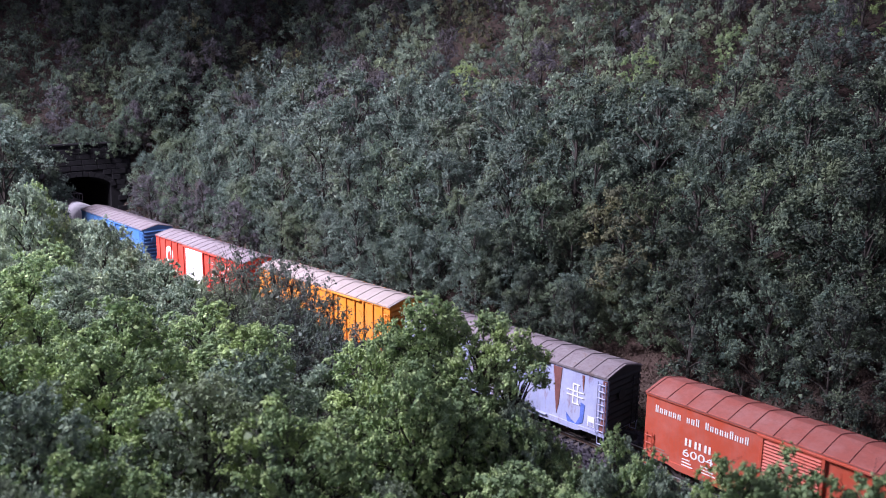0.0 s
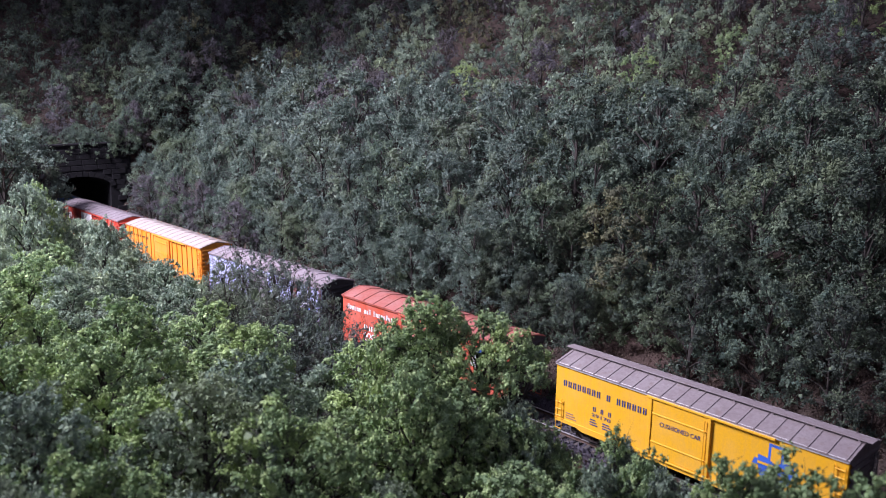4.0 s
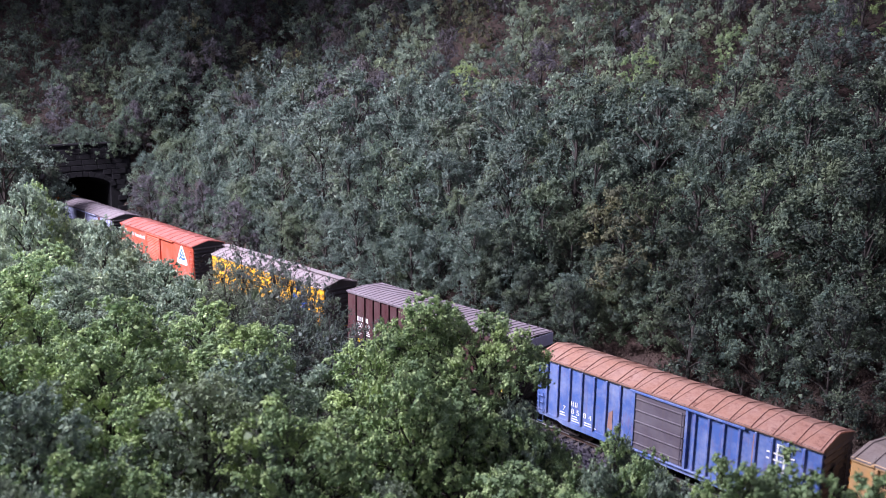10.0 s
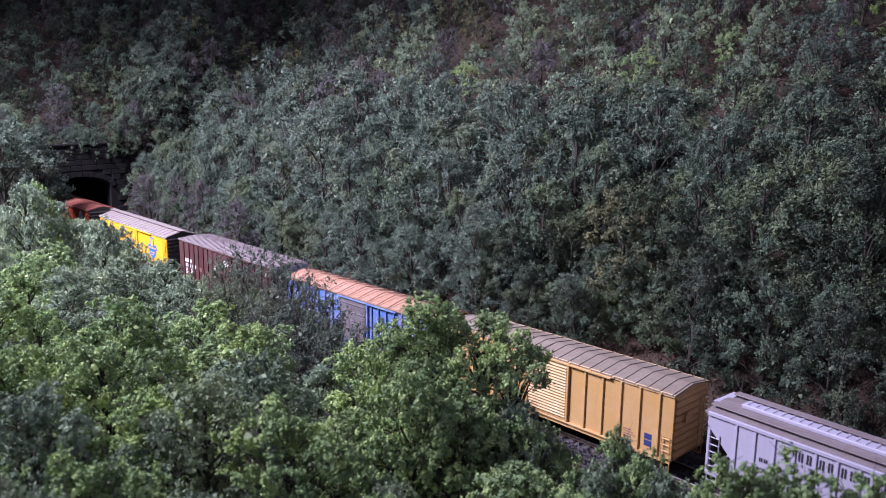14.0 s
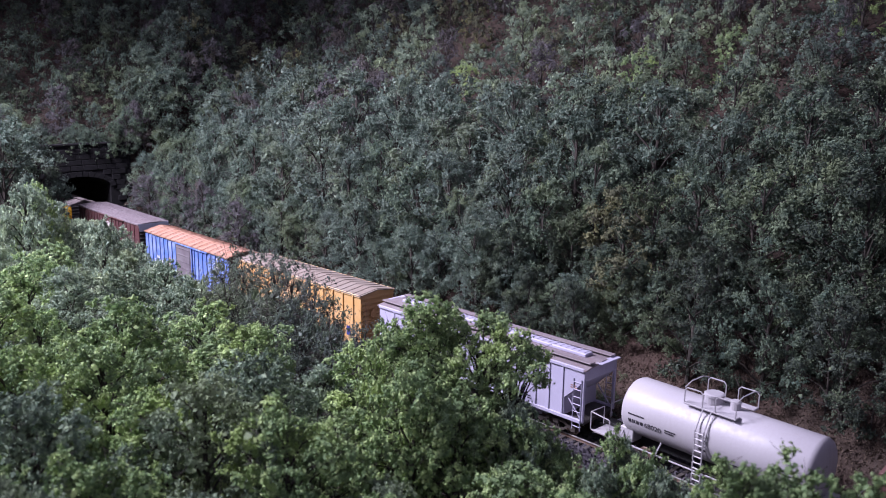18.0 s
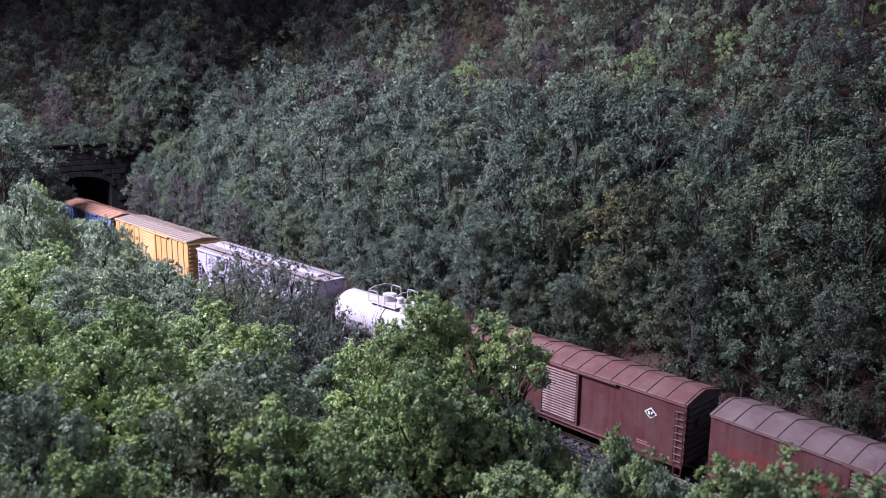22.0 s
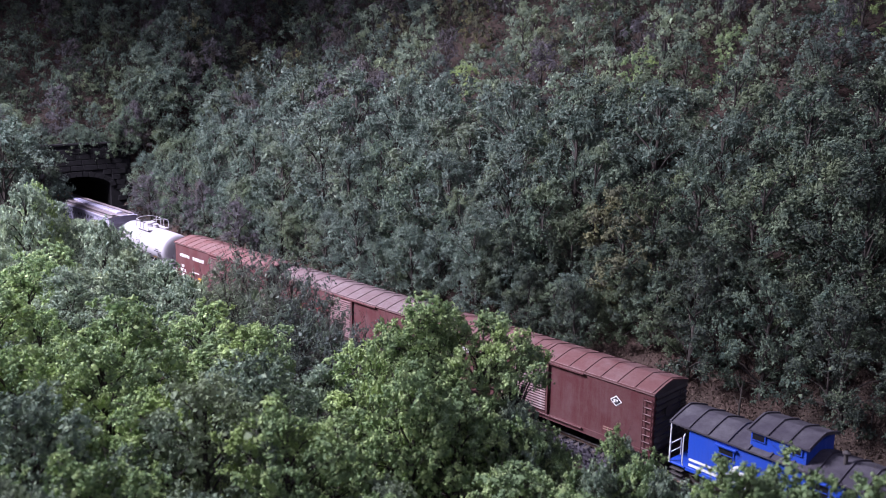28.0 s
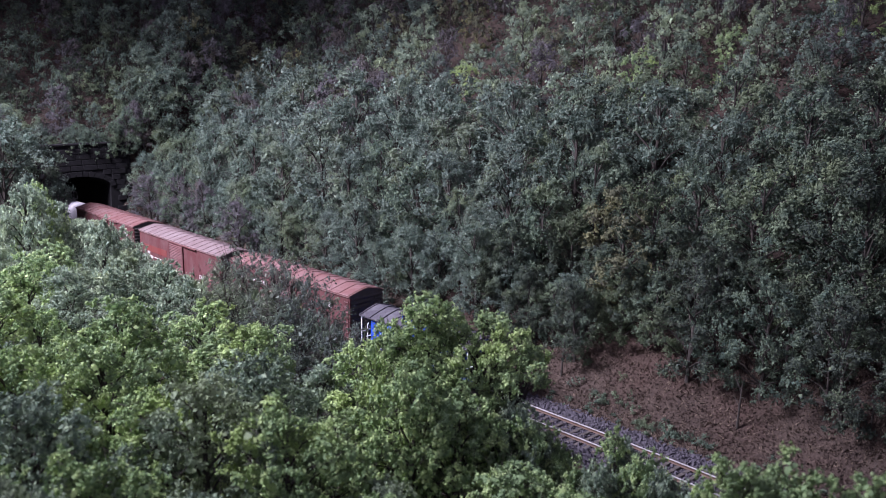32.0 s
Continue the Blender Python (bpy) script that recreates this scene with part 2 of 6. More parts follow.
def stones(s0, s1, count, seed, lo, hi):
    rnd = random.Random(seed)
    lump = Lump()
    for _ in range(count):
        s, o = rnd.uniform(s0, s1), rnd.uniform(-2.9, 3.2)
        if abs(abs(o) - 0.75) < 0.13:
            continue
        r = rnd.uniform(lo, hi)
        z = -0.265 if abs(o) < 2 else -0.265 - (abs(o) - 2) * 0.15
        c = Vector((s, line_y(s) + o, z + r * 0.1))
        q = Euler((rnd.uniform(0, 6), rnd.uniform(0, 6), rnd.uniform(0, 6))).to_matrix()
        pts = [c + q @ Vector(p) * r * rnd.uniform(0.7, 1.2) for p in ((1, 0, 0), (-1, 0, 0), (0, 0.8, 0), (0, -0.8, 0), (0, 0, 0.7), (0, 0, -0.7))]
        lump.add(pts, [(0, 2, 4), (2, 1, 4), (1, 3, 4), (3, 0, 4), (2, 0, 5), (1, 2, 5), (3, 1, 5), (0, 3, 5)])
    return lump


tagged(part("ballast_stones", stones(-12, 26, 9500, 5, 0.07, 0.19), STONE, track_bed), "loose grey ballast stones", kind="stuff")

track = thing("railway_track", "single track of two shiny steel rails on dark wooden ties in ballast", "track", kind="structure")
RAIL = ((-0.035, 0.0), (0.035, 0.0), (0.035, -0.04), (0.012, -0.05), (0.012, -0.13), (0.06, -0.17), (-0.06, -0.17), (-0.012, -0.13), (-0.012, -0.05), (-0.035, -0.04))
for side in (-0.755, 0.755):
    web = Lump()
    strip(web, [(o + side, z - 0.012) for o, z in RAIL], -250, 220, 2.5)
    rail = part("rail", web, RAIL_RUST, track, "rusty rail web")
    head = Lump()
    strip(head, [(side - 0.04, -0.03), (side - 0.034, 0.006), (side + 0.034, 0.006), (side + 0.04, -0.03)], -250, 220, 2.5)
    part("rail_head", head, STEEL, rail, "bright worn rail head")
tie_mesh = Lump().cbox(-0.115, 0.115, -1.3, 1.3, -0.36, -0.165, 0.02).mesh("tie", TIE)
rnd = random.Random(8)
for i in range(290):
    s = -120 + i * 0.56
    ob = part("tie", tie_mesh, TIE, track)
    ob.matrix_basis = pose(s * K, line_y(s) * K, rnd.uniform(-0.02, 0.01) * K, 0, 0, math.degrees(math.atan(line_slope(s))) + rnd.uniform(-2, 2))
rest = Lump()
for i in range(100):
    s = 42.4 + i * 0.56
    rest.cbox(s - 0.115, s + 0.115, -1.3, 1.3, -0.36, -0.165, 0.02)
tagged(part("tie_row", rest, TIE, track), kind="stuff")


# ---- tunnel: stone portal and lining, both near black to stand for shade ----
def arch(half, spring, top, n=14):
    """Opening outline of (offset, z) from the left foot over the crown to the right foot."""
    pts = [(-half, -0.7), (-half, spring)]
    pts += [(-half * math.cos(math.pi * i / n), spring + (top - spring) * math.sin(math.pi * i / n)) for i in range(1, n)]
    return pts + [(half, spring), (half, -0.7)]


def build_portal():
    slope = math.degrees(math.atan(line_slope(PORTAL_X)))
    m = pose(PORTAL_X * K, (line_y(PORTAL_X) + MOUTH) * K, 0, 0, 0, slope)
    base = thing("tunnel_portal", "cut-stone tunnel portal with arched opening, coloured near black for shade", "tunnel", kind="structure")
    base.matrix_basis = m
    inner = arch(3.5, 5.7, 7.0)
    wall = Lump()
    w, top = 6.0, 10.5
    n = len(inner)
    outer = [(-w, -0.7)] + [(-w + 2 * w * i / (n - 3), top) for i in range(n - 2)] + [(w, -0.7)]
    vs = [(x, o, z) for x in (0.0, -0.9) for ring in (inner, outer) for o, z in ring]
    fs = []
    for i in range(n - 1):
        fs += [(i, i + 1, n + i + 1, n + i), (2 * n + i + 1, 2 * n + i, 3 * n + i, 3 * n + i + 1),
               (i + 1, i, 2 * n + i, 2 * n + i + 1), (n + i, n + i + 1, 3 * n + i + 1, 3 * n + i)]
    wall.add(vs, fs)
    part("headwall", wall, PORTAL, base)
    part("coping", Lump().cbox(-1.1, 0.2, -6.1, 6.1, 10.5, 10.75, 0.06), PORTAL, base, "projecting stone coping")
    rnd = random.Random(4)
    ring = arch(3.5, 5.7, 7.0, 17)[1:-1]
    big = arch(4.1, 5.8, 7.6, 17)[1:-1]
    for i in range(len(ring) - 1):
        a, b, c, d = ring[i], ring[i + 1], big[i + 1], big[i]
        f = 0.16 + rnd.uniform(0, 0.05)
        cx, cz = (a[0] + b[0] + c[0] + d[0]) / 4, (a[1] + b[1] + c[1] + d[1]) / 4
        q = [((p[0] - cx) * 0.93 + cx, (p[1] - cz) * 0.93 + cz) for p in (a, b, c, d)]
        v = Lump().add([(0.002, o, z) for o, z in q] + [(f, o, z) for o, z in q], [(4, 5, 6, 7), (0, 1, 5, 4), (1, 2, 6, 5), (2, 3, 7, 6), (3, 0, 4, 7)])
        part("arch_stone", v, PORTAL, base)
    block = [Lump().cbox(0.0, 0.10, -l / 2, l / 2, -0.29, 0.29, 0.04).mesh("stone_block", PORTAL) for l in (1.0, 1.3, 1.6)]
    for row in range(17):
        z, o = -0.1 + row * 0.62, -6.0 + (row % 2) * 0.4
        while o < 5.4:
            k = rnd.randrange(3)
            l = (1.0, 1.3, 1.6)[k]
            c = o + l / 2
            o += l + 0.05
            if c + l / 2 > 6.0 or (abs(c) < 4.1 + l / 2 and z < 6.0) or (z >= 6.0 and math.hypot(c / (4.1 + l / 2), (z - 5.8) / 2.1) < 1):
                continue
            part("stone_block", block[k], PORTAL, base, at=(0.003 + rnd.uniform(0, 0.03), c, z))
    tube = Lump()
    a, b = arch(3.5, 5.7, 7.0), arch(3.9, 5.9, 7.5)
    strip(tube, [(o + MOUTH, z) for o, z in a + b[::-1]], PORTAL_X - 180, PORTAL_X - 0.85, 3)
    tagged(new("tunnel_lining", tube.mesh("tunnel_lining", UNLIT_DARK)), "tunnel lining coloured near black for the unlit bore", "tunnel", kind="structure")


build_portal()


# ---- trees ----
def leaf_cloud(seed, clumps, strings, length, size, core, beads=7, bunch=6):
    """Crown foliage: each clump bristles with short crooked sprigs strung with crumbs of flock, round a shaded heart of coarse leaves."""
    g = np.random.RandomState(seed)

    def unit(a):
        return a / np.linalg.norm(a, axis=-1)[..., None]

    c = np.repeat(np.array([q[0] for q in clumps]), strings, axis=0)
    rad = np.repeat(np.array([q[1] for q in clumps]), strings)
    n = len(c)
    tufts = n // bunch
    way = np.repeat(unit(g.normal(size=(tufts, 3)) + np.array([0, 0, 0.45])), bunch, axis=0)
    far = np.repeat(g.uniform(0.45, 1.0, tufts), bunch)
    p = c + way * (rad * far)[:, None] * np.array([1, 1, 0.85])
    head = unit(way * 0.45 + g.normal(size=(n, 3)) * 0.6)
    step = length / beads * g.uniform(0.6, 1.35, n)
    spots, out = [], []
    for k in range(beads):
        spots.append(p + g.normal(size=(n, 3)) * size * 0.42)
        out.append(unit(way * 0.75 + g.normal(size=(n, 3)) * 0.5))
        head = unit(head + g.normal(size=(n, 3)) * 0.5 + np.array([0, 0, 0.05]))
        p = p + head * step[:, None]
    p, nor = np.stack(spots, 1).reshape(-1, 3), np.stack(out, 1).reshape(-1, 3)
    m = n * beads
    t = unit(np.cross(nor, g.normal(size=(m, 3))))
    b = np.cross(nor, t)
    r = size * g.uniform(0.45, 1.15, m)[:, None]
    j = g.uniform(0.6, 1.2, (m, 3, 1)) * r[:, None, :]
    # a crumb is a little three-sided peak
    v = np.stack([p + nor * r * 0.55, p + t * j[:, 0], p - t * j[:, 1] * 0.5 + b * j[:, 1] * 0.87, p - t * j[:, 2] * 0.5 - b * j[:, 2] * 0.87], 1).reshape(-1, 3)
    f = (np.arange(m)[:, None, None] * 4 + np.array([(0, 1, 2), (0, 2, 3), (0, 3, 1)])[None]).reshape(-1, 3).tolist()
    # coarse leaves inside each clump
    m = len(clumps) * core
    cc = np.repeat(np.array([q[0] for q in clumps]), core, axis=0)
    cr = np.repeat(np.array([q[1] for q in clumps]), core)
    w = unit(g.normal(size=(m, 3)))
    q = cc + w * (cr * g.uniform(0.0, 0.55, m))[:, None]
    t = unit(np.cross(w, g.normal(size=(m, 3))))
    b = np.cross(w, t)
    j = g.uniform(0.75, 1.25, (m, 4, 1)) * (cr * g.uniform(0.09, 0.16, m))[:, None, None]
    v2 = np.stack([q - t * j[:, 0], q - b * j[:, 1], q + t * j[:, 2], q + b * j[:, 3]], 1).reshape(-1, 3)
    return np.concatenate([v, v2]), f + (len(v) + np.arange(m)[:, None] * 4 + np.array([0, 1, 2, 3])).tolist()


def leaf_mesh(name, v, f, material):
    me = bpy.data.meshes.new(name)
    me.from_pydata((v * K).tolist(), [], f)
    me.materials.append(material)
    return me


def tree_kind(seed, height, radius, material, boughs, strings, length, size, bare=0.2, core=22, lump=0.34, beads=7, twigs=7):
    """One tree: trunk, boughs that each carry a clump of foliage, fine twigs, and gaps between the clumps."""
    rnd = random.Random(seed)
    wood = Lump()
    lean = Vector((rnd.uniform(-0.5, 0.5), rnd.uniform(-0.5, 0.5), 0))
    pts = [Vector((0, 0, -0.8)), Vector((0, 0, height * 0.3)) + lean * 0.3, Vector((0, 0, height * 0.6)) + lean * 0.8, Vector((0, 0, height * 0.86)) + lean]
    rr = [height * k for k in (0.022, 0.016, 0.010, 0.004)]
    for i in range(3):
        wood.rod(pts[i], pts[i + 1], rr[i], 7, rr[i + 1])
    clumps = []
    for i in range(boughs):
        f = bare + (0.93 - bare) * (i + rnd.random()) / boughs
        a = i * 2.4 + rnd.uniform(-0.5, 0.5)
        g = (f - bare) / (0.93 - bare)
        belly = math.sin(math.pi * (0.24 + 0.68 * g)) ** 0.8
        out = radius * belly * rnd.uniform(0.55, 0.98) * (0.5 if i % 4 == 3 else 1) * (0.8 if g > 0.9 else 1)
        tip = lean * f + Vector((out * math.cos(a), out * math.sin(a), height * f + rnd.uniform(-0.3, 0.3)))
        root_z = height * max(0.12, f - 0.10 - 0.12 * belly)
        root = lean * (root_z / height) + Vector((0, 0, root_z))
        mid = root.lerp(tip, 0.55) + Vector((rnd.uniform(-0.2, 0.2), rnd.uniform(-0.2, 0.2), 0.3))
        wood.rod(root, mid, height * 0.007, 4, height * 0.0042)
        wood.rod(mid, tip, height * 0.0042, 3, height * 0.0012)
        r = radius * lump * rnd.uniform(0.7, 1.2)
        clumps.append((tuple(tip), r))
        for _ in range(twigs):
            e = tip + Vector((rnd.gauss(0, 1), rnd.gauss(0, 1), rnd.gauss(0.3, 0.8))).normalized() * r * rnd.uniform(0.8, 1.5)
            bend = tip.lerp(e, 0.5) + Vector((rnd.gauss(0, 1), rnd.gauss(0, 1), rnd.gauss(0, 1))) * r * 0.16
            wood.rod(tip, bend, height * 0.0018, 3, height * 0.0013)
            wood.rod(bend, e, height * 0.0013, 3, height * 0.0006)
    v, f = leaf_cloud(seed, clumps, strings, length, size, core, beads)
    return wood.mesh("trunk", BARK), leaf_mesh("crown", v, f, material)


def plant(kind, x, y, size, turn, label, category="tree", group="", dz=0.0, tall=1.0):
    t = thing("tree" if category == "tree" else "bush", label, category, group)
    t.location = (x * K, y * K, (ground_z(x, y) + dz) * K)
    t.rotation_euler = (0, 0, turn)
    t.scale = (size, size, size * tall)
    part("trunk", kind[0], None, t)
    part("crown", kind[1], None, t)
    return t


GREY_GREEN = leaf_mat("grey_green_flock", ((0.055, 0.086, 0.071), (0.18, 0.225, 0.178), (0.09, 0.129, 0.101), (0.123, 0.152, 0.145)), (0.33, 0.40, 0.32), 0.5)
DEEP_GREEN = leaf_mat("deep_green_flock", ((0.052, 0.080, 0.057), (0.168, 0.211, 0.140), (0.081, 0.121, 0.095), (0.119, 0.146, 0.138)), (0.29, 0.365, 0.24), 0.45)
# darkest flock, which also puts shade into the wood's foot and tunnel hill
DARK_GREEN = leaf_mat("shade_dark_green_flock", ((0.030, 0.048, 0.036), (0.095, 0.124, 0.086), (0.05, 0.07, 0.054), (0.08, 0.09, 0.085)), (0.19, 0.24, 0.14), 0.4)
OLIVE = leaf_mat("olive_flock", ((0.08, 0.09, 0.05), (0.20, 0.20, 0.11), (0.12, 0.125, 0.085), (0.13, 0.135, 0.11)), (0.29, 0.29, 0.16), 0.4)
MAUVE = leaf_mat("mauve_brown_flock", ((0.08, 0.072, 0.08), (0.165, 0.145, 0.165), (0.11, 0.105, 0.105), (0.125, 0.12, 0.13)), (0.22, 0.205, 0.22), 0.3)
FRESH = leaf_mat("fresh_green_flock", ((0.11, 0.18, 0.075), (0.36, 0.49, 0.20), (0.20, 0.29, 0.15), (0.25, 0.325, 0.20)), (0.58, 0.70, 0.32), 0.7, 0.5)
MID_GREEN = leaf_mat("mid_green_flock", ((0.10, 0.15, 0.105), (0.30, 0.375, 0.255), (0.165, 0.225, 0.165), (0.225, 0.27, 0.22)), (0.48, 0.57, 0.38), 0.65, 0.5)
DUSK = leaf_mat("dusky_twig_flock", ((0.07, 0.09, 0.085), (0.17, 0.20, 0.17), (0.10, 0.125, 0.11), (0.13, 0.14, 0.15)), (0.27, 0.34, 0.23), 0.5)

BACK = [tree_kind(21, 9.5, 3.6, GREY_GREEN, 29, 54, 0.61, 0.108, 0.05, 26, 0.27, 6), tree_kind(22, 10.0, 3.8, GREY_GREEN, 30, 54, 0.65, 0.114, 0.05, 26, 0.27, 6),
        tree_kind(23, 8.5, 3.4, DEEP_GREEN, 28, 54, 0.53, 0.111, 0.04, 26, 0.27, 6), tree_kind(24, 9.5, 3.4, GREY_GREEN, 28, 54, 0.61, 0.105, 0.06, 26, 0.27, 6),
        tree_kind(25, 8.5, 3.2, OLIVE, 30, 48, 0.44, 0.123, 0.05, 26, 0.27, 6), tree_kind(26, 8.5, 3.2, MAUVE, 30, 48, 0.58, 0.099, 0.05, 22, 0.27, 6),
        tree_kind(27, 9.0, 3.4, DEEP_GREEN, 29, 54, 0.55, 0.108, 0.05, 26, 0.27, 6),
        tree_kind(28, 9.0, 3.4, DARK_GREEN, 29, 54, 0.57, 0.105, 0.05, 26, 0.27, 6)]
FAR = [tree_kind(31, 9.0, 3.6, GREY_GREEN, 24, 30, 0.65, 0.142, 0.04, 16, 0.30, 5, 2), tree_kind(32, 9.0, 3.6, DEEP_GREEN, 24, 30, 0.61, 0.142, 0.04, 16, 0.30, 5, 2),
       tree_kind(33, 8.5, 3.4, DEEP_GREEN, 24, 30, 0.61, 0.138, 0.04, 16, 0.30, 5, 2), tree_kind(34, 8.5, 3.2, OLIVE, 22, 30, 0.55, 0.142, 0.04, 16, 0.30, 5, 2),
       tree_kind(35, 8.5, 3.2, MAUVE, 22, 30, 0.63, 0.128, 0.04, 16, 0.30, 5, 2), tree_kind(36, 9.0, 3.5, DARK_GREEN, 24, 30, 0.61, 0.138, 0.04, 16, 0.30, 5, 2),
       tree_kind(37, 8.5, 3.3, MID_GREEN, 24, 30, 0.55, 0.135, 0.04, 16, 0.30, 5, 2), tree_kind(38, 8.0, 3.0, FRESH, 22, 30, 0.50, 0.130, 0.04, 16, 0.30, 5, 2)]
BACK_LABEL = ("grey-green leafy tree on the hillside", "broad grey-green leafy tree on the hillside", "deep green leafy tree on the hillside",
              "grey-green leafy tree on the hillside", "olive-yellow leafy tree on the hillside", "dull mauve-brown leafy tree on the hillside",
              "deep green leafy tree on the hillside", "dark green leafy tree on the hillside")
FORE = [tree_kind(41, 7.0, 2.9, MID_GREEN, 42, 60, 0.34, 0.090, 0.06, 26, 0.29, 6), tree_kind(42, 7.0, 3.0, FRESH, 42, 60, 0.29, 0.096, 0.06, 26, 0.29, 6),
        tree_kind(43, 6.5, 2.7, FRESH, 40, 60, 0.29, 0.093, 0.05, 26, 0.29, 6), tree_kind(44, 7.0, 2.8, MID_GREEN, 42, 60, 0.36, 0.084, 0.06, 26, 0.29, 6),
        tree_kind(45, 6.5, 2.7, DUSK, 36, 24, 0.48, 0.074, 0.12, 2, 0.36, 6), tree_kind(46, 10.5, 3.1, FRESH, 60, 60, 0.32, 0.096, 0.08, 26, 0.27, 6),
        tree_kind(47, 9.5, 2.3, FRESH, 46, 54, 0.26, 0.084, 0.06, 22, 0.27, 6), tree_kind(48, 11.0, 3.4, GREY_GREEN, 44, 54, 0.53, 0.102, 0.05, 26, 0.26, 6),
        tree_kind(49, 9.5, 2.9, FRESH, 19, 54, 0.32, 0.093, 0.84, 8, 0.23, 6)]
FORE_HEIGHT = (7.0, 7.0, 6.5, 7.0, 6.5, 10.5, 9.5, 11.0, 9.5)
FORE_LABEL = ("dark green bushy tree on the near slope", "bright green bushy tree on the near slope", "fresh green bushy tree on the near slope",
              "grey-green bushy tree on the near slope", "thin twiggy grey-green tree beside the track",
              "tall bright green tree standing above the near slope", "slender bright green tree on the near slope", "tall grey-green tree near the tunnel",
              "bright green tree with a high open crown and bare trunk")


FAR_OF = (0, 0, 1, 0, 3, 4, 2, 5)


class Woods:
    """Trees too far up the hill to pick apart, joined into one sheet of woods."""

    def __init__(self):
        self.v, self.f, self.mat, self.n, self.mats = [], [], [], 0, []

    def add(self, kind, x, y, size, turn):
        c, s = math.cos(turn) * size, math.sin(turn) * size
        z = ground_z(x, y) * K
        for me in kind:
            co = np.empty(len(me.vertices) * 3)
            me.vertices.foreach_get("co", co)
            co = co.reshape(-1, 3)
            self.v.append(np.stack([co[:, 0] * c - co[:, 1] * s + x * K, co[:, 0] * s + co[:, 1] * c + y * K, co[:, 2] * size + z], 1))
            m = me.materials[0]
            if m not in self.mats:
                self.mats.append(m)
            fs = [[i + self.n for i in q.vertices] for q in me.polygons]
            self.f += fs
            self.mat += [self.mats.index(m)] * len(fs)
            self.n += len(co)

    def build(self):
        me = bpy.data.meshes.new("hillside_woods")
        me.from_pydata(np.concatenate(self.v).tolist(), [], self.f)
        for m in self.mats:
            me.materials.append(m)
        me.polygons.foreach_set("material_index", self.mat)
        tagged(new("hillside_woods", me), "dense dark green woods on the upper hillside", "woods", kind="stuff")


def hillside():
    rnd = random.Random(77)
    woods, count = Woods(), 0
    for row in range(12):
        d = 6.6 + row * 3.9
        x = -92 - d * 0.9 + rnd.uniform(0, 3)
        while x < 40:
            px, py = x + rnd.uniform(-1.4, 1.4), d + rnd.uniform(-1.4, 1.4)
            x += rnd.uniform(4.0, 5.6)
            py += line_y(px) + (0.9 - 0.4 * row) * smooth(-6, 5, px) * (row < 3)
            if px > 28 - 0.42 * py or px < -66 - (py + 1) * 1.5:
                continue
            upper = d > 25
            if upper:
                # upper left leans to the dark flock, where the light falls off
                k = rnd.choice((6, 1, 6, 7, 0, 6, 3, 1, 6, 4, 0) if px > -52 - d * 0.35 else (1, 2, 4, 5, 3, 5, 5))
                size = rnd.uniform(0.62, 0.9)
                if rnd.random() < 0.04:
                    continue
            else:
                # dark flock gathers at the right foot to carry its shade
                k = rnd.choice((7, 7, 4, 7, 6) if px > -8 and d < 12 else (2, 6, 2, 7, 6, 4) if px > 6 else (0, 1, 6, 2, 6, 3, 2, 7, 6) if px > -10 else (0, 1, 3, 0, 1, 3, 0, 2, 6, 3) if px > -40 else (5, 4, 0, 3, 6, 0, 2))
                size = rnd.uniform(0.85, 1.15) if d > 8 else rnd.uniform(0.55, 0.8)
            turn = rnd.uniform(0, 6.28)
            if d < 21:
                plant(BACK[k], px, py, size, turn, BACK_LABEL[k], group="hillside trees")
                count += 1
            else:
                far = k if upper else FAR_OF[k]
                woods.add(BACK[(6, 2, 6, 4, 5, 7)[far]] if px > -14 and d < 26 and far < 6 else FAR[far], px, py, size, turn)
    # low growth along the foot of the wood
    for i in range(64):
        px = -66 + i * 1.42 + rnd.uniform(-0.5, 0.5)
        py = line_y(px) + rnd.uniform(7.2, 9.8)
        if px > 2 or (px > -8 and i % 5 < 3):
            continue
        k = rnd.choice((7, 7, 2, 6, 7, 6) if px > -4 else (0, 3, 2, 6, 3, 6))
        plant(BACK[k], px, py, rnd.uniform(0.42, 0.72), rnd.uniform(0, 6.28), "low leafy bush on the bank at the wood's foot", "bush", "bank bushes", dz=-0.5)
    for px, d, size in ((-7.5, 6.6, 0.46), (-5.0, 7.0, 0.5), (-2.6, 7.3, 0.5), (-0.4, 7.6, 0.52), (2.0, 7.9, 0.5), (5.6, 8.2, 0.5)):
        plant(BACK[rnd.choice((7, 6, 2))], px, line_y(px) + d, size, rnd.uniform(0, 6.28), "low leafy bush on the bank at the wood's foot", "bush", "bank bushes", dz=-0.3)
    # bushes in darker flock, with the deep shade of the foot in their colour
    for i in range(20):
        px = -17 + i * 2.2 + rnd.uniform(-0.6, 0.6)
        py = line_y(px) + rnd.uniform(8.6, 10.6)
        if px > 27 - 0.42 * py:
            continue
        k = rnd.choice((7, 7, 6, 2, 7, 6))
        plant(BACK[k], px, py, rnd.uniform(0.55, 0.78), rnd.uniform(0, 6.28), "dark leafy bush under the trees above the bank", "bush", "bank bushes", dz=-0.3)
    # the hill over the tunnel, mostly in dark flock to stand for its shade
    for i in range(9):
        for j in range(12):
            px, py = -70.5 - i * 3.8 + rnd.uniform(-1.2, 1.2), -27 + j * 4.0 + rnd.uniform(-1.2, 1.2)
            if py > 7 and px > -76:
                continue
            k = rnd.choice((5, 5, 2, 5, 4, 1))
            woods.add(FAR[k], px, py, rnd.uniform(0.55, 0.8), rnd.uniform(0, 6.28))
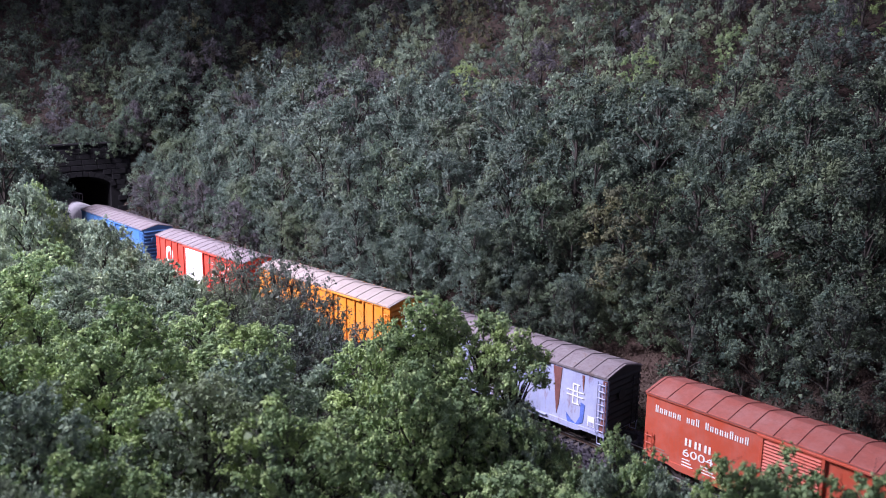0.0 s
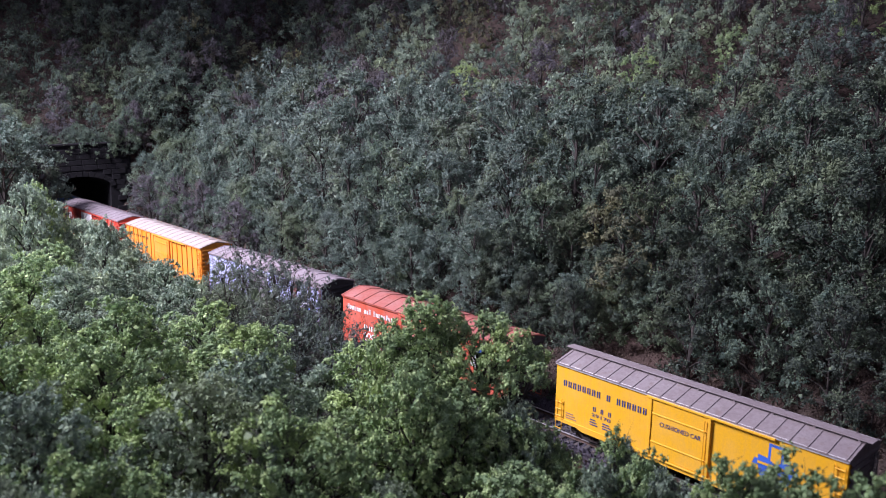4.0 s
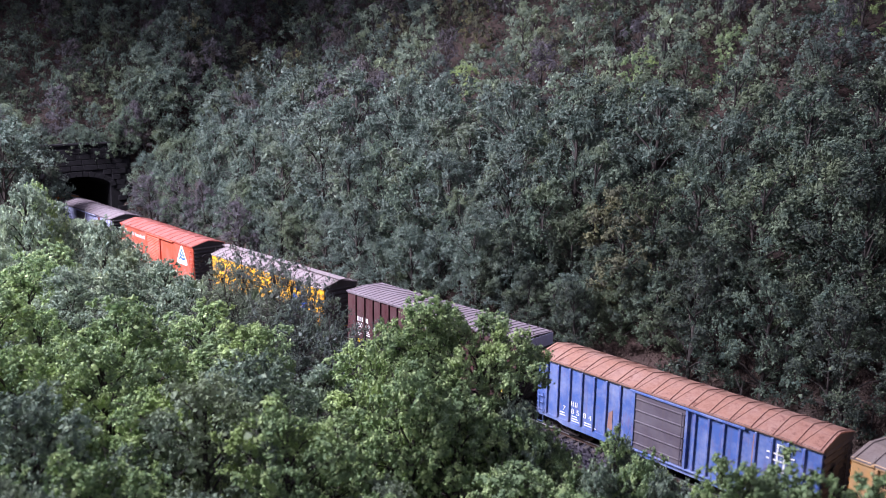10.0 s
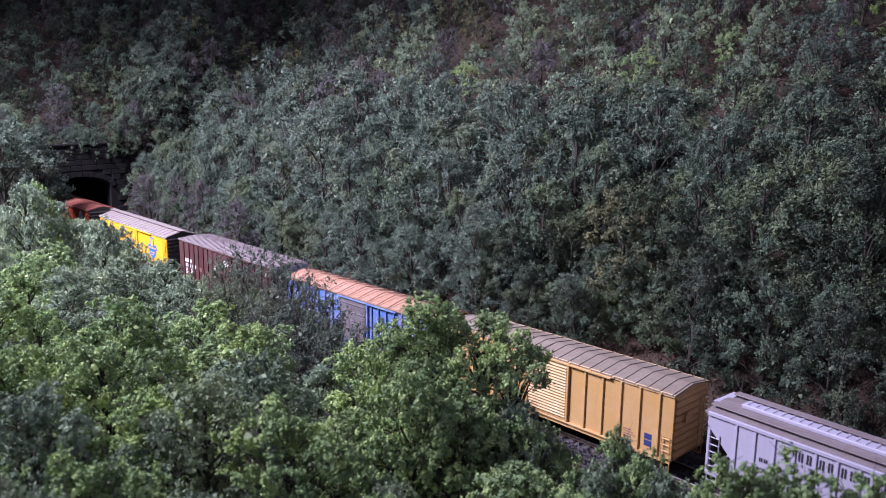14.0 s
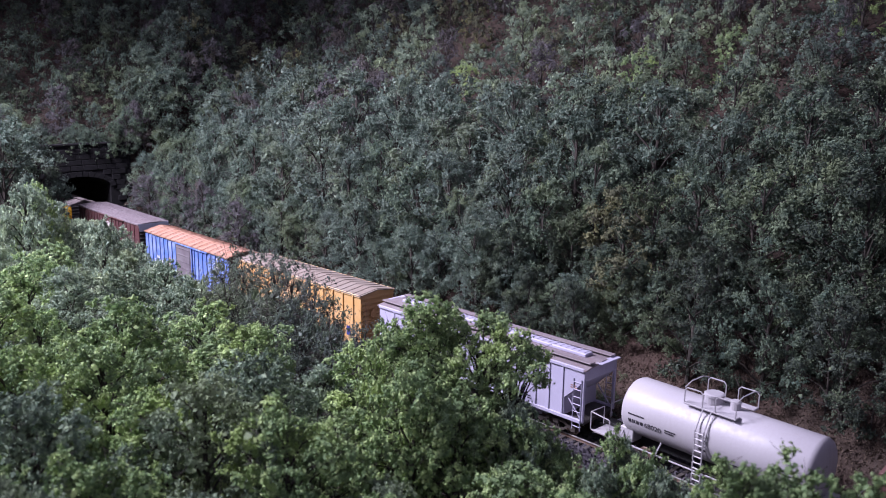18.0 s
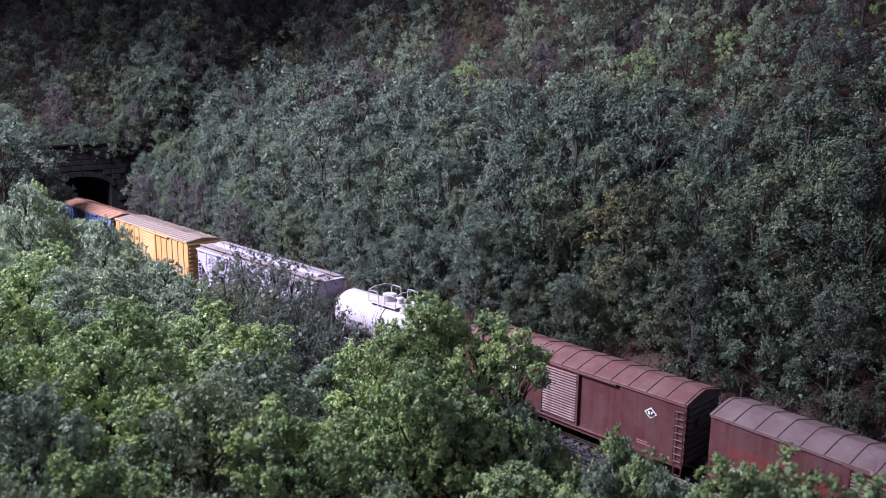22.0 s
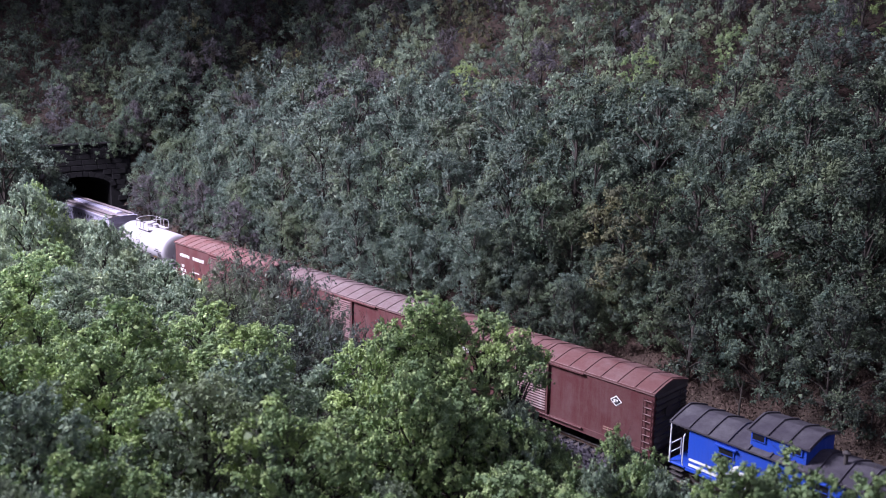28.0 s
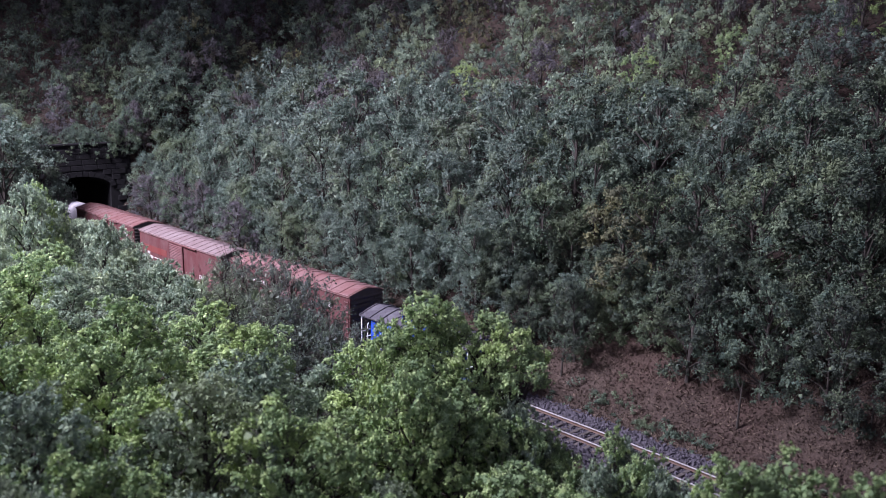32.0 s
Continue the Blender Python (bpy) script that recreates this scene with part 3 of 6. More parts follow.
    # growth crowding the portal
    for px, py, size in ((-76.2, -9.5, 0.6), (-76.4, -6.6, 0.42), (-76.5, -3.9, 0.32), (-76.4, -1.2, 0.36), (-73.6, 1.3, 0.66), (-71.2, 0.9, 0.6), (-68.5, 0.9, 0.6), (-73.0, 5.5, 0.8),
                         (-73.8, -8.6, 0.62), (-65.5, 0.6, 0.6), (-62.5, 0.3, 0.6), (-69.0, 5.5, 0.85), (-64.0, 4.5, 0.85), (-76.5, 3.6, 0.7), (-58.5, 0.6, 0.6), (-54.5, 0.6, 0.6),
                         (-74.4, -0.1, 0.42), (-75.8, 1.0, 0.5), (-75.6, 2.6, 0.62), (-74.2, 3.6, 0.8), (-76.6, -5.2, 0.4), (-76.6, -2.6, 0.4), (-71.8, -9.6, 0.5), (-73.0, -0.2, 0.42), (-70.5, -0.6, 0.4)):
        k = rnd.choice((2, 6, 5, 3))
        px, py = px + 8, py - 3.1
        if abs(py - line_y(px) - MOUTH) < 3.2 + size * 2.6 and px > PORTAL_X:
            continue
        plant(BACK[k], px, py, size, rnd.uniform(0, 6.28), "dark leafy bush growing round the tunnel portal", "bush", "portal bushes")
    for i in range(11):
        px, py = -67.75 + rnd.uniform(-0.15, 0.15), -12.2 + i * 1.2
        k = rnd.choice((2, 6, 3))
        plant(BACK[k], px, py, rnd.uniform(0.26, 0.42), rnd.uniform(0, 6.28), "dark leafy bush hanging over the tunnel portal", "bush", "portal bushes")
    woods.build()


hillside()


# ---- undergrowth that carpets the wooded slopes ----
def undergrowth():
    g = np.random.RandomState(6)
    pts, size = [], []
    for i in range(16000):
        d = 7.0 + 50 * g.uniform() ** 1.1
        x = g.uniform(-100, 22)
        y = d + line_y(x)
        if x > 28 - 0.42 * y or (d < 11 and x > -16) or (noise.noise((x * 0.13, y * 0.13, 9.0)) > 0.46 and d > 20):
            continue
        pts.append((x, y))
    for i in range(2600):
        pts.append((g.uniform(-112, -68.3), g.uniform(-29, 17)))
    for i in range(2600):
        x = g.uniform(-64, 24)
        pts.append((x, line_y(x) - g.uniform(5.0, 30)))
    per = 9
    c = np.repeat(np.array([(x, y, ground_z(x, y) + 0.15) for x, y in pts]), per, axis=0)
    n = len(c)
    p = c + g.normal(size=(n, 3)) * np.array([0.5, 0.5, 0.22]) + np.array([0, 0, 0.2])
    nor = g.normal(size=(n, 3)) * 0.6 + np.array([0, 0, 0.8])
    nor /= np.linalg.norm(nor, axis=1)[:, None]
    t = np.cross(nor, g.normal(size=(n, 3)))
    t /= np.linalg.norm(t, axis=1)[:, None]
    b = np.cross(nor, t)
    s = g.uniform(0.12, 0.28, n)[:, None]
    v = np.stack([p - t * s * 0.7, p - b * s * 0.55, p + t * s * 0.6 + b * s * 0.45], 1).reshape(-1, 3)
    me = leaf_mesh("undergrowth", v, (np.arange(n)[:, None] * 3 + np.array([0, 1, 2])).tolist(), DARK_GREEN)
    tagged(new("undergrowth", me), "low dark green undergrowth carpeting the slopes", "undergrowth", kind="stuff")


undergrowth()


# ---- dry grass and litter on the bank ----
def bank_litter():
    g = np.random.RandomState(3)
    n = 42000
    x, d = g.uniform(-14, 26, n), 2.8 + 7.2 * g.uniform(0, 1, n)
    v, f = [], []
    for i in range(n):
        px, py = x[i], line_y(x[i]) + d[i]
        z = ground_z(px, py) - 0.02
        a, h, w = g.uniform(0, 6.28), g.uniform(0.05, 0.22), g.uniform(0.02, 0.05)
        lx, ly = g.normal() * 0.12, g.normal() * 0.12 - 0.06
        v += [(px - w * math.cos(a), py - w * math.sin(a), z), (px + w * math.cos(a), py + w * math.sin(a), z), (px + lx, py + ly, z + h)]
        f.append((3 * i, 3 * i + 1, 3 * i + 2))
    m, nt, p = base_mat("dry_grass", 0.9, 0, 0.1)
    geo = nt.nodes.new("ShaderNodeNewGeometry")
    c = mix_rgb(nt, geo.outputs["Random Per Island"], (0.06, 0.043, 0.036), (0.205, 0.155, 0.12))
    nt.links.new(c, p.inputs["Base Color"])
    me = bpy.data.meshes.new("dry_grass")
    me.from_pydata([(a * K, b * K, c_ * K) for a, b, c_ in v], [], f)
    me.materials.append(m)
    tagged(new("dry_grass", me), "short dry straw-brown grass on the earth bank", "grass", kind="stuff")
    # clods and small stones
    rnd = random.Random(12)
    lump = Lump()
    for _ in range(2600):
        s, o = rnd.uniform(-14, 26), rnd.uniform(2.9, 8.5)
        r = rnd.uniform(0.04, 0.15)
        c0 = Vector((s, line_y(s) + o, ground_z(s, line_y(s) + o)))
        q = Euler((rnd.uniform(0, 6), rnd.uniform(0, 6), rnd.uniform(0, 6))).to_matrix()
        pts = [c0 + q @ Vector(t) * r * rnd.uniform(0.7, 1.2) for t in ((1, 0, 0), (-1, 0, 0), (0, 0.8, 0), (0, -0.8, 0), (0, 0, 0.7), (0, 0, -0.7))]
        lump.add(pts, [(0, 2, 4), (2, 1, 4), (1, 3, 4), (3, 0, 4), (2, 0, 5), (1, 2, 5), (3, 1, 5), (0, 3, 5)])
    tagged(new("earth_clods", lump.mesh("earth_clods", EARTH)), "loose brown clods and small stones on the bank", "stones", kind="stuff")


bank_litter()


def weeds():
    g = np.random.RandomState(14)
    spots = [(g.uniform(-12, 20), g.uniform(2.7, 4.6), g.uniform(0.10, 0.26)) for _ in range(80)]
    spots += [(1.5 + g.normal() * 0.9, 4.6 + g.normal() * 0.5, g.uniform(0.25, 0.5)) for _ in range(14)] + [(6.0 + g.normal() * 1.2, 3.7 + g.normal() * 0.3, g.uniform(0.2, 0.4)) for _ in range(22)]
    clumps = [((x, line_y(x) + d, ground_z(x, line_y(x) + d) + r * 0.4), r) for x, d, r in spots]
    v, f = leaf_cloud(15, clumps, 24, 0.22, 0.05, 4, 5)
    tagged(new("weeds", leaf_mesh("weeds", v, f, DEEP_GREEN)), "low green weeds beside the ballast", "weeds", kind="stuff")


weeds()


def sapling(x, d, height, lean):
    """A thin bare sapling on the bank."""
    y = line_y(x) + d
    rnd = random.Random(int(x * 10))
    ob = thing("sapling", "thin dark leafless sapling on the earth bank", "sapling", "saplings")
    ob.location = (x * K, y * K, ground_z(x, y) * K)
    top = Vector((lean, 0, height))
    part("stem", Lump().rod((0, 0, -0.3), (lean * 0.4, 0, height * 0.5), 0.07, 6, 0.055).rod((lean * 0.4, 0, height * 0.5), top, 0.055, 6, 0.02), BARK, ob)
    for i in range(7):
        f = rnd.uniform(0.35, 1.0)
        a = Vector((lean * f * 0.8, 0, height * f))
        part("twig", Lump().rod(a, a + Vector((rnd.uniform(-0.7, 0.7), rnd.uniform(-0.7, 0.7), rnd.uniform(0.2, 0.7))), 0.025, 4, 0.01), BARK, ob)


sapling(9.0, 5.4, 2.6, 0.1)
sapling(12.6, 7.4, 3.0, -0.1)
sapling(14.9, 7.3, 2.3, 0.1)
sapling(-2.6, 5.0, 2.4, 0.2)

# ---- bushy trees of the near slope, between the camera and the track: kind, place, girth and height of the top above the rails ----
def near_tree(k, x, y, girth, top):
    tall = max(0.6, min(1.9, (top - ground_z(x, y)) / (FORE_HEIGHT[k] * girth)))
    plant(FORE[k], x, y, girth, (x * 7.3 + y * 3.1) % 6.28, FORE_LABEL[k], group="near slope trees", tall=tall)


near_tree(7, -61.5, -13.6, 1.31, 14.2)
near_tree(7, -61.8, -12.0, 1.10, 12.4)
near_tree(7, -58.2, -16.1, 1.26, 13.9)
near_tree(1, -39.5, -16.9, 0.80, 10.7)
near_tree(3, -38.1, -18.5, 1.00, 10.4)
near_tree(3, -41.8, -15.4, 0.70, 8.3)
near_tree(0, -34.0, -14.3, 0.90, 7.8)
near_tree(3, -28.2, -14.2, 0.90, 6.3)
near_tree(3, -22.6, -13.7, 0.90, 6.6)
near_tree(0, -17.4, -13.9, 0.90, 6.5)
near_tree(3, -16.0, -12.3, 0.80, 6.0)
near_tree(3, -14.2, -11.7, 0.80, 6.2)
near_tree(3, -12.4, -11.1, 0.75, 6.1)
near_tree(3, -10.6, -10.7, 0.75, 5.6)
near_tree(3, -7.9, -10.7, 0.75, 5.4)
near_tree(3, -6.3, -10.5, 0.70, 5.0)
near_tree(4, -17.4, -11.9, 1.00, 7.5)
near_tree(4, -14.7, -11.6, 1.00, 8.3)
near_tree(4, -12.9, -10.9, 1.00, 8.6)
near_tree(4, -11.1, -10.5, 1.00, 8.0)
near_tree(4, -8.5, -10.7, 0.90, 7.5)
near_tree(4, -6.6, -10.4, 0.90, 6.4)
near_tree(5, 6.5, -13.9, 0.97, 10.7)
near_tree(8, 7.4, -12.3, 0.95, 9.9)
near_tree(2, 6.7, -15.7, 0.75, 9.5)
near_tree(1, 8.8, -16.5, 0.90, 9.1)
near_tree(8, 8.8, -11.7, 0.80, 8.9)
near_tree(2, 10.1, -13.7, 0.75, 7.5)
near_tree(1, 9.9, -15.2, 0.90, 8.1)
near_tree(3, 10.7, -13.2, 0.70, 7.3)
near_tree(1, 10.8, -12.0, 0.60, 5.6)
near_tree(1, 11.3, -12.4, 0.60, 6.5)
near_tree(2, 13.1, -12.5, 0.70, 5.4)
near_tree(0, 14.2, -12.6, 0.60, 6.1)
near_tree(6, 14.0, -11.6, 0.50, 7.1)
near_tree(3, 14.2, -10.8, 0.60, 6.4)
near_tree(1, 15.1, -11.2, 0.60, 6.5)
near_tree(3, 16.3, -11.5, 0.60, 6.3)
near_tree(0, 17.6, -11.6, 0.70, 6.2)
near_tree(6, 20.0, -14.1, 0.88, 8.9)
near_tree(6, 20.8, -14.0, 0.89, 8.9)
near_tree(6, 20.9, -13.0, 0.90, 9.1)
near_tree(6, 21.8, -13.5, 0.90, 9.0)
near_tree(6, 23.3, -13.1, 0.96, 9.5)
near_tree(4, -10.0, -12.0, 1.00, 7.0)
near_tree(4, -7.0, -12.5, 1.00, 6.5)
near_tree(4, -4.0, -12.0, 0.95, 6.0)
near_tree(4, -4.5, -10.0, 0.85, 5.9)
near_tree(4, -2.5, -11.0, 0.90, 5.6)
near_tree(4, -9.0, -13.5, 1.00, 6.6)
near_tree(4, -13.0, -13.5, 1.00, 7.4)
near_tree(2, 2.0, -26.6, 0.81, 7.4)
near_tree(3, -60.9, -21.1, 0.82, 6.0)
near_tree(3, -55.4, -19.8, 0.77, 5.5)
near_tree(0, -14.1, -19.9, 0.84, 6.7)
near_tree(0, -48.4, -19.7, 0.88, 6.4)
near_tree(2, -1.2, -20.6, 0.78, 6.1)
near_tree(1, -10.9, -26.6, 1.10, 9.7)
near_tree(3, -71.3, -12.4, 0.92, 5.6)
near_tree(1, 2.0, -13.1, 1.06, 7.3)
near_tree(1, -24.7, -22.0, 0.81, 6.6)
near_tree(2, -66.9, -18.4, 0.86, 5.3)
near_tree(3, -49.0, -10.6, 0.77, 5.2)
near_tree(3, -44.0, -10.3, 0.75, 5.0)
near_tree(0, -41.0, -10.1, 0.70, 4.7)
near_tree(3, -46.6, -10.5, 0.70, 5.1)
near_tree(1, -7.8, -16.8, 0.77, 5.7)
near_tree(0, -37.9, -12.3, 0.88, 5.3)
near_tree(1, 18.0, -20.0, 0.77, 6.5)
near_tree(1, -8.1, -21.6, 0.82, 6.8)
near_tree(2, 8.3, -8.0, 0.54, 2.6)
near_tree(1, 0.5, -30.6, 0.86, 8.8)
near_tree(0, -25.2, -16.8, 0.87, 6.1)
near_tree(2, 6.8, -31.1, 0.94, 9.1)
near_tree(3, -31.0, -26.1, 1.09, 9.2)
near_tree(3, -53.9, -23.2, 0.94, 7.3)
near_tree(3, -17.5, -21.0, 1.03, 8.1)
near_tree(0, -38.0, -9.9, 0.65, 4.2)
near_tree(1, 16.7, -15.5, 0.91, 6.7)
near_tree(0, 2.5, -5.5, 0.59, 3.2)
near_tree(1, -2.5, -7.4, 0.93, 5.6)
near_tree(2, 12.2, -23.1, 0.79, 6.8)
near_tree(0, -4.4, -27.8, 0.90, 8.6)
near_tree(2, -4.2, -16.0, 1.08, 7.3)
near_tree(2, -18.8, -27.0, 1.02, 8.5)
near_tree(1, -22.5, -8.1, 0.63, 3.5)
near_tree(3, 11.8, -19.8, 0.77, 6.5)
near_tree(2, 15.8, -8.0, 0.74, 3.9)
near_tree(3, -49.9, -15.6, 1.01, 6.6)
near_tree(1, -20.8, -22.9, 1.00, 8.2)
near_tree(1, -34.8, -26.0, 0.83, 7.2)
near_tree(3, 6.6, -23.5, 1.08, 9.3)
near_tree(0, -68.4, -14.7, 1.03, 6.4)
near_tree(1, -4.5, -22.6, 1.09, 9.1)
near_tree(1, 15.6, -23.9, 0.80, 7.4)
near_tree(0, 4.2, -20.6, 1.08, 8.7)
near_tree(2, -54.3, -14.7, 0.77, 4.3)
near_tree(3, -35.4, -22.2, 0.97, 7.6)
near_tree(1, -32.0, -18.8, 0.92, 6.7)
near_tree(2, -47.4, -23.9, 0.99, 7.4)
near_tree(2, -8.9, -6.9, 0.63, 3.2)
near_tree(0, 20.4, -5.0, 0.78, 4.6)
near_tree(0, -27.7, -19.8, 0.83, 6.3)
near_tree(2, -1.0, -27.3, 1.08, 9.3)
near_tree(0, 4.5, -28.3, 1.00, 9.5)
near_tree(3, -43.6, -24.0, 0.76, 6.3)
near_tree(3, 1.6, -18.8, 0.88, 7.0)
near_tree(1, 15.7, -4.7, 0.57, 3.1)
near_tree(1, -23.2, -26.8, 1.08, 9.4)
near_tree(2, 8.3, -27.4, 0.91, 8.3)
near_tree(3, -65.2, -22.5, 0.81, 6.1)
near_tree(3, -0.8, -15.0, 0.81, 5.8)
near_tree(0, -22.0, -19.0, 0.91, 6.9)
near_tree(2, 9.3, -21.9, 1.09, 8.6)
near_tree(2, -11.5, -16.2, 0.99, 6.7)
near_tree(1, 14.4, -18.3, 0.76, 6.2)
near_tree(3, -70.0, -21.1, 1.10, 7.9)
near_tree(2, -12.9, -23.6, 0.90, 7.3)
near_tree(3, 10.7, -30.9, 1.02, 10.1)
near_tree(0, -72.9, -15.9, 0.79, 4.8)
near_tree(3, -32.5, -9.7, 0.62, 3.7)
near_tree(0, -35.2, -9.8, 0.60, 3.8)
near_tree(1, -7.2, -29.6, 1.01, 9.6)
near_tree(1, 10.1, -5.1, 0.32, 1.2)
near_tree(1, -41.1, -20.9, 0.78, 5.9)
near_tree(2, 3.6, -23.9, 1.01, 8.3)
near_tree(3, 4.8, -7.7, 0.66, 3.7)
near_tree(3, -54.3, -10.6, 0.79, 4.6)
near_tree(1, 6.7, -18.9, 0.86, 6.9)
near_tree(0, -44.5, -18.2, 1.09, 7.6)
near_tree(1, 12.9, -7.4, 0.53, 2.8)
near_tree(0, -63.5, -16.8, 0.99, 6.5)
near_tree(0, 13.8, -27.8, 0.86, 8.5)
near_tree(3, 21.8, -9.1, 0.97, 6.2)
near_tree(3, -45.4, -12.3, 0.97, 5.9)
near_tree(3, -66.5, -11.6, 0.81, 4.8)
near_tree(0, 10.8, -25.8, 0.77, 7.5)
near_tree(1, 13.4, -15.4, 0.91, 6.7)
near_tree(0, -28.7, -9.4, 0.60, 3.6)
near_tree(2, -16.7, -7.5, 0.74, 3.9)
near_tree(3, -27.6, -24.4, 0.99, 8.2)
near_tree(2, -6.8, -24.5, 0.84, 7.1)
near_tree(2, 14.5, -21.2, 0.98, 7.7)
near_tree(2, -0.8, -24.1, 1.09, 8.8)


# ---- the train ----
def bars(text, x, z, w, h, y):
    """A word drawn as plain upright bars, two to the letter, w wide in all."""
    lump, n = Lump(), len(text)
    p = w / n
    for i, ch in enumerate(text):
        if ch == " ":
            continue
        tall = h * (0.72 if ch.isupper() or ch in "bdfhklt&" else 0.52)
        a = x + i * p
        for u0, u1 in ((0.10, 0.32), (0.52, 0.74)):
            lump.slab([(a + p * u0, z + h * 0.12), (a + p * u1, z + h * 0.12), (a + p * u1, z + h * 0.12 + tall), (a + p * u0, z + h * 0.12 + tall)], y)
    return lump


def digits(text, x, z, w, h, y):
    """Readable numbers and words, from the built-in font, laid on the side of a car."""
    cu = bpy.data.curves.new("lettering", "FONT")
    cu.body = text
    cu.extrude = 0.01
    tmp = bpy.data.objects.new("lettering", cu)
    me = bpy.data.meshes.new_from_object(tmp)
    co = np.empty(len(me.vertices) * 3)
    me.vertices.foreach_get("co", co)
    co = co.reshape(-1, 3)
    lo, hi = co.min(0), co.max(0)
    sx, sz = w / (hi[0] - lo[0]), h / (hi[1] - lo[1])
    lump = Lump()
    lump.v = [(x + (c[0] - lo[0]) * sx, y - 0.004 - (0.008 if c[2] > 0 else 0), z + (c[1] - lo[1]) * sz) for c in co]
    lump.f = [tuple(f.vertices) for f in me.polygons]
    bpy.data.objects.remove(tmp)
    return lump


WHEEL = Lump()
for side in (-1, 1):
    WHEEL.spin([(side * (0.66 + d), r) for d, r in ((0, 0.20), (0.0, 0.36), (-0.02, 0.47), (0.02, 0.47), (0.04, 0.43), (0.13, 0.415), (0.13, 0.34), (0.09, 0.30), (0.12, 0.12))], 16, "y")
WHEEL.rod((0, -0.95, 0), (0, 0.95, 0), 0.085, 8)
WHEEL_MESH = WHEEL.mesh("wheelset", plain("wheel_steel", (0.16, 0.11, 0.09), 0.55, 0.6))
FRAME = Lump()
for side in (-1, 1):
    y0, y1 = sorted((side * 0.93, side * 1.07))
    for prof in ([(-1.25, 0.36), (-1.25, 0.60), (-0.75, 0.66), (-0.45, 0.86), (0.45, 0.86), (0.75, 0.66), (1.25, 0.60), (1.25, 0.36), (1.0, 0.32), (0.85, 0.50), (0.45, 0.66), (-0.45, 0.66), (-0.85, 0.50), (-1.0, 0.32)],
                 [(-0.85, 0.50), (-0.45, 0.22), (0.45, 0.22), (0.85, 0.50), (0.70, 0.56), (0.38, 0.33), (-0.38, 0.33), (-0.70, 0.56)]):
        n = len(prof)
        FRAME.add([(x, y0, z) for x, z in prof] + [(x, y1, z) for x, z in prof],
                  [tuple(range(n)), tuple(range(n, 2 * n))[::-1]] + [(i, (i + 1) % n, n + (i + 1) % n, n + i) for i in range(n)])
    for dx in (-0.16, 0, 0.16):
        FRAME.rod((dx, side * 1.0, 0.3), (dx, side * 1.0, 0.68), 0.06, 6)
FRAME.cbox(-0.2, 0.2, -1.1, 1.1, 0.5, 0.82, 0.03)
FRAME_MESH = FRAME.mesh("truck", plain("truck_frame", (0.065, 0.052, 0.048), 0.85))
COUPLER = Lump().cbox(-0.1, 0.75, -0.11, 0.11, 0.72, 0.98, 0.03).cbox(0.6, 0.95, -0.2, 0.12, 0.66, 1.04, 0.04)
COUPLER_MESH = COUPLER.mesh("coupler", BLACK)
ROLLERS, TRAIN = [], []


def running_gear(car, length, base):
    for side in (-1, 1):
        truck = part("truck", FRAME_MESH, None, car, "dark weathered truck with cast side frames", at=(side * base / 2, 0, 0))
        for dx in (-0.84, 0.84):
            w = part("wheelset", WHEEL_MESH, None, truck)
            ROLLERS.append((w, dx, 0.445))
        c = part("coupler", COUPLER_MESH, None, car, at=(side * (length / 2 - 0.05), 0, 0))
        if side < 0:
            c.rotation_euler = (0, 0, math.pi)


def ladder(x0, x1, y, z0, z1, rungs, out=-0.09, r=0.028):
    lump = Lump()
    if out:
        for x in (x0, x1):
            lump.rod((x, y + out, z0), (x, y + out, z1), r, 5)
    for i in range(rungs):
        z = z0 + (z1 - z0) * (i + 0.5) / rungs
        lump.pipe([(x0, y, z), (x0, y + out, z), (x1, y + out, z), (x1, y, z)], r, 4)
    return lump


def roof_profile(eave, rise, half, n=8, round_=True):
    pts = []
    for i in range(n + 1):
        u = -1 + 2 * i / n
        z = eave + rise * (1 - abs(u) ** (1.25 if round_ else 1.0))
        pts.append((u * half, z))
    return pts


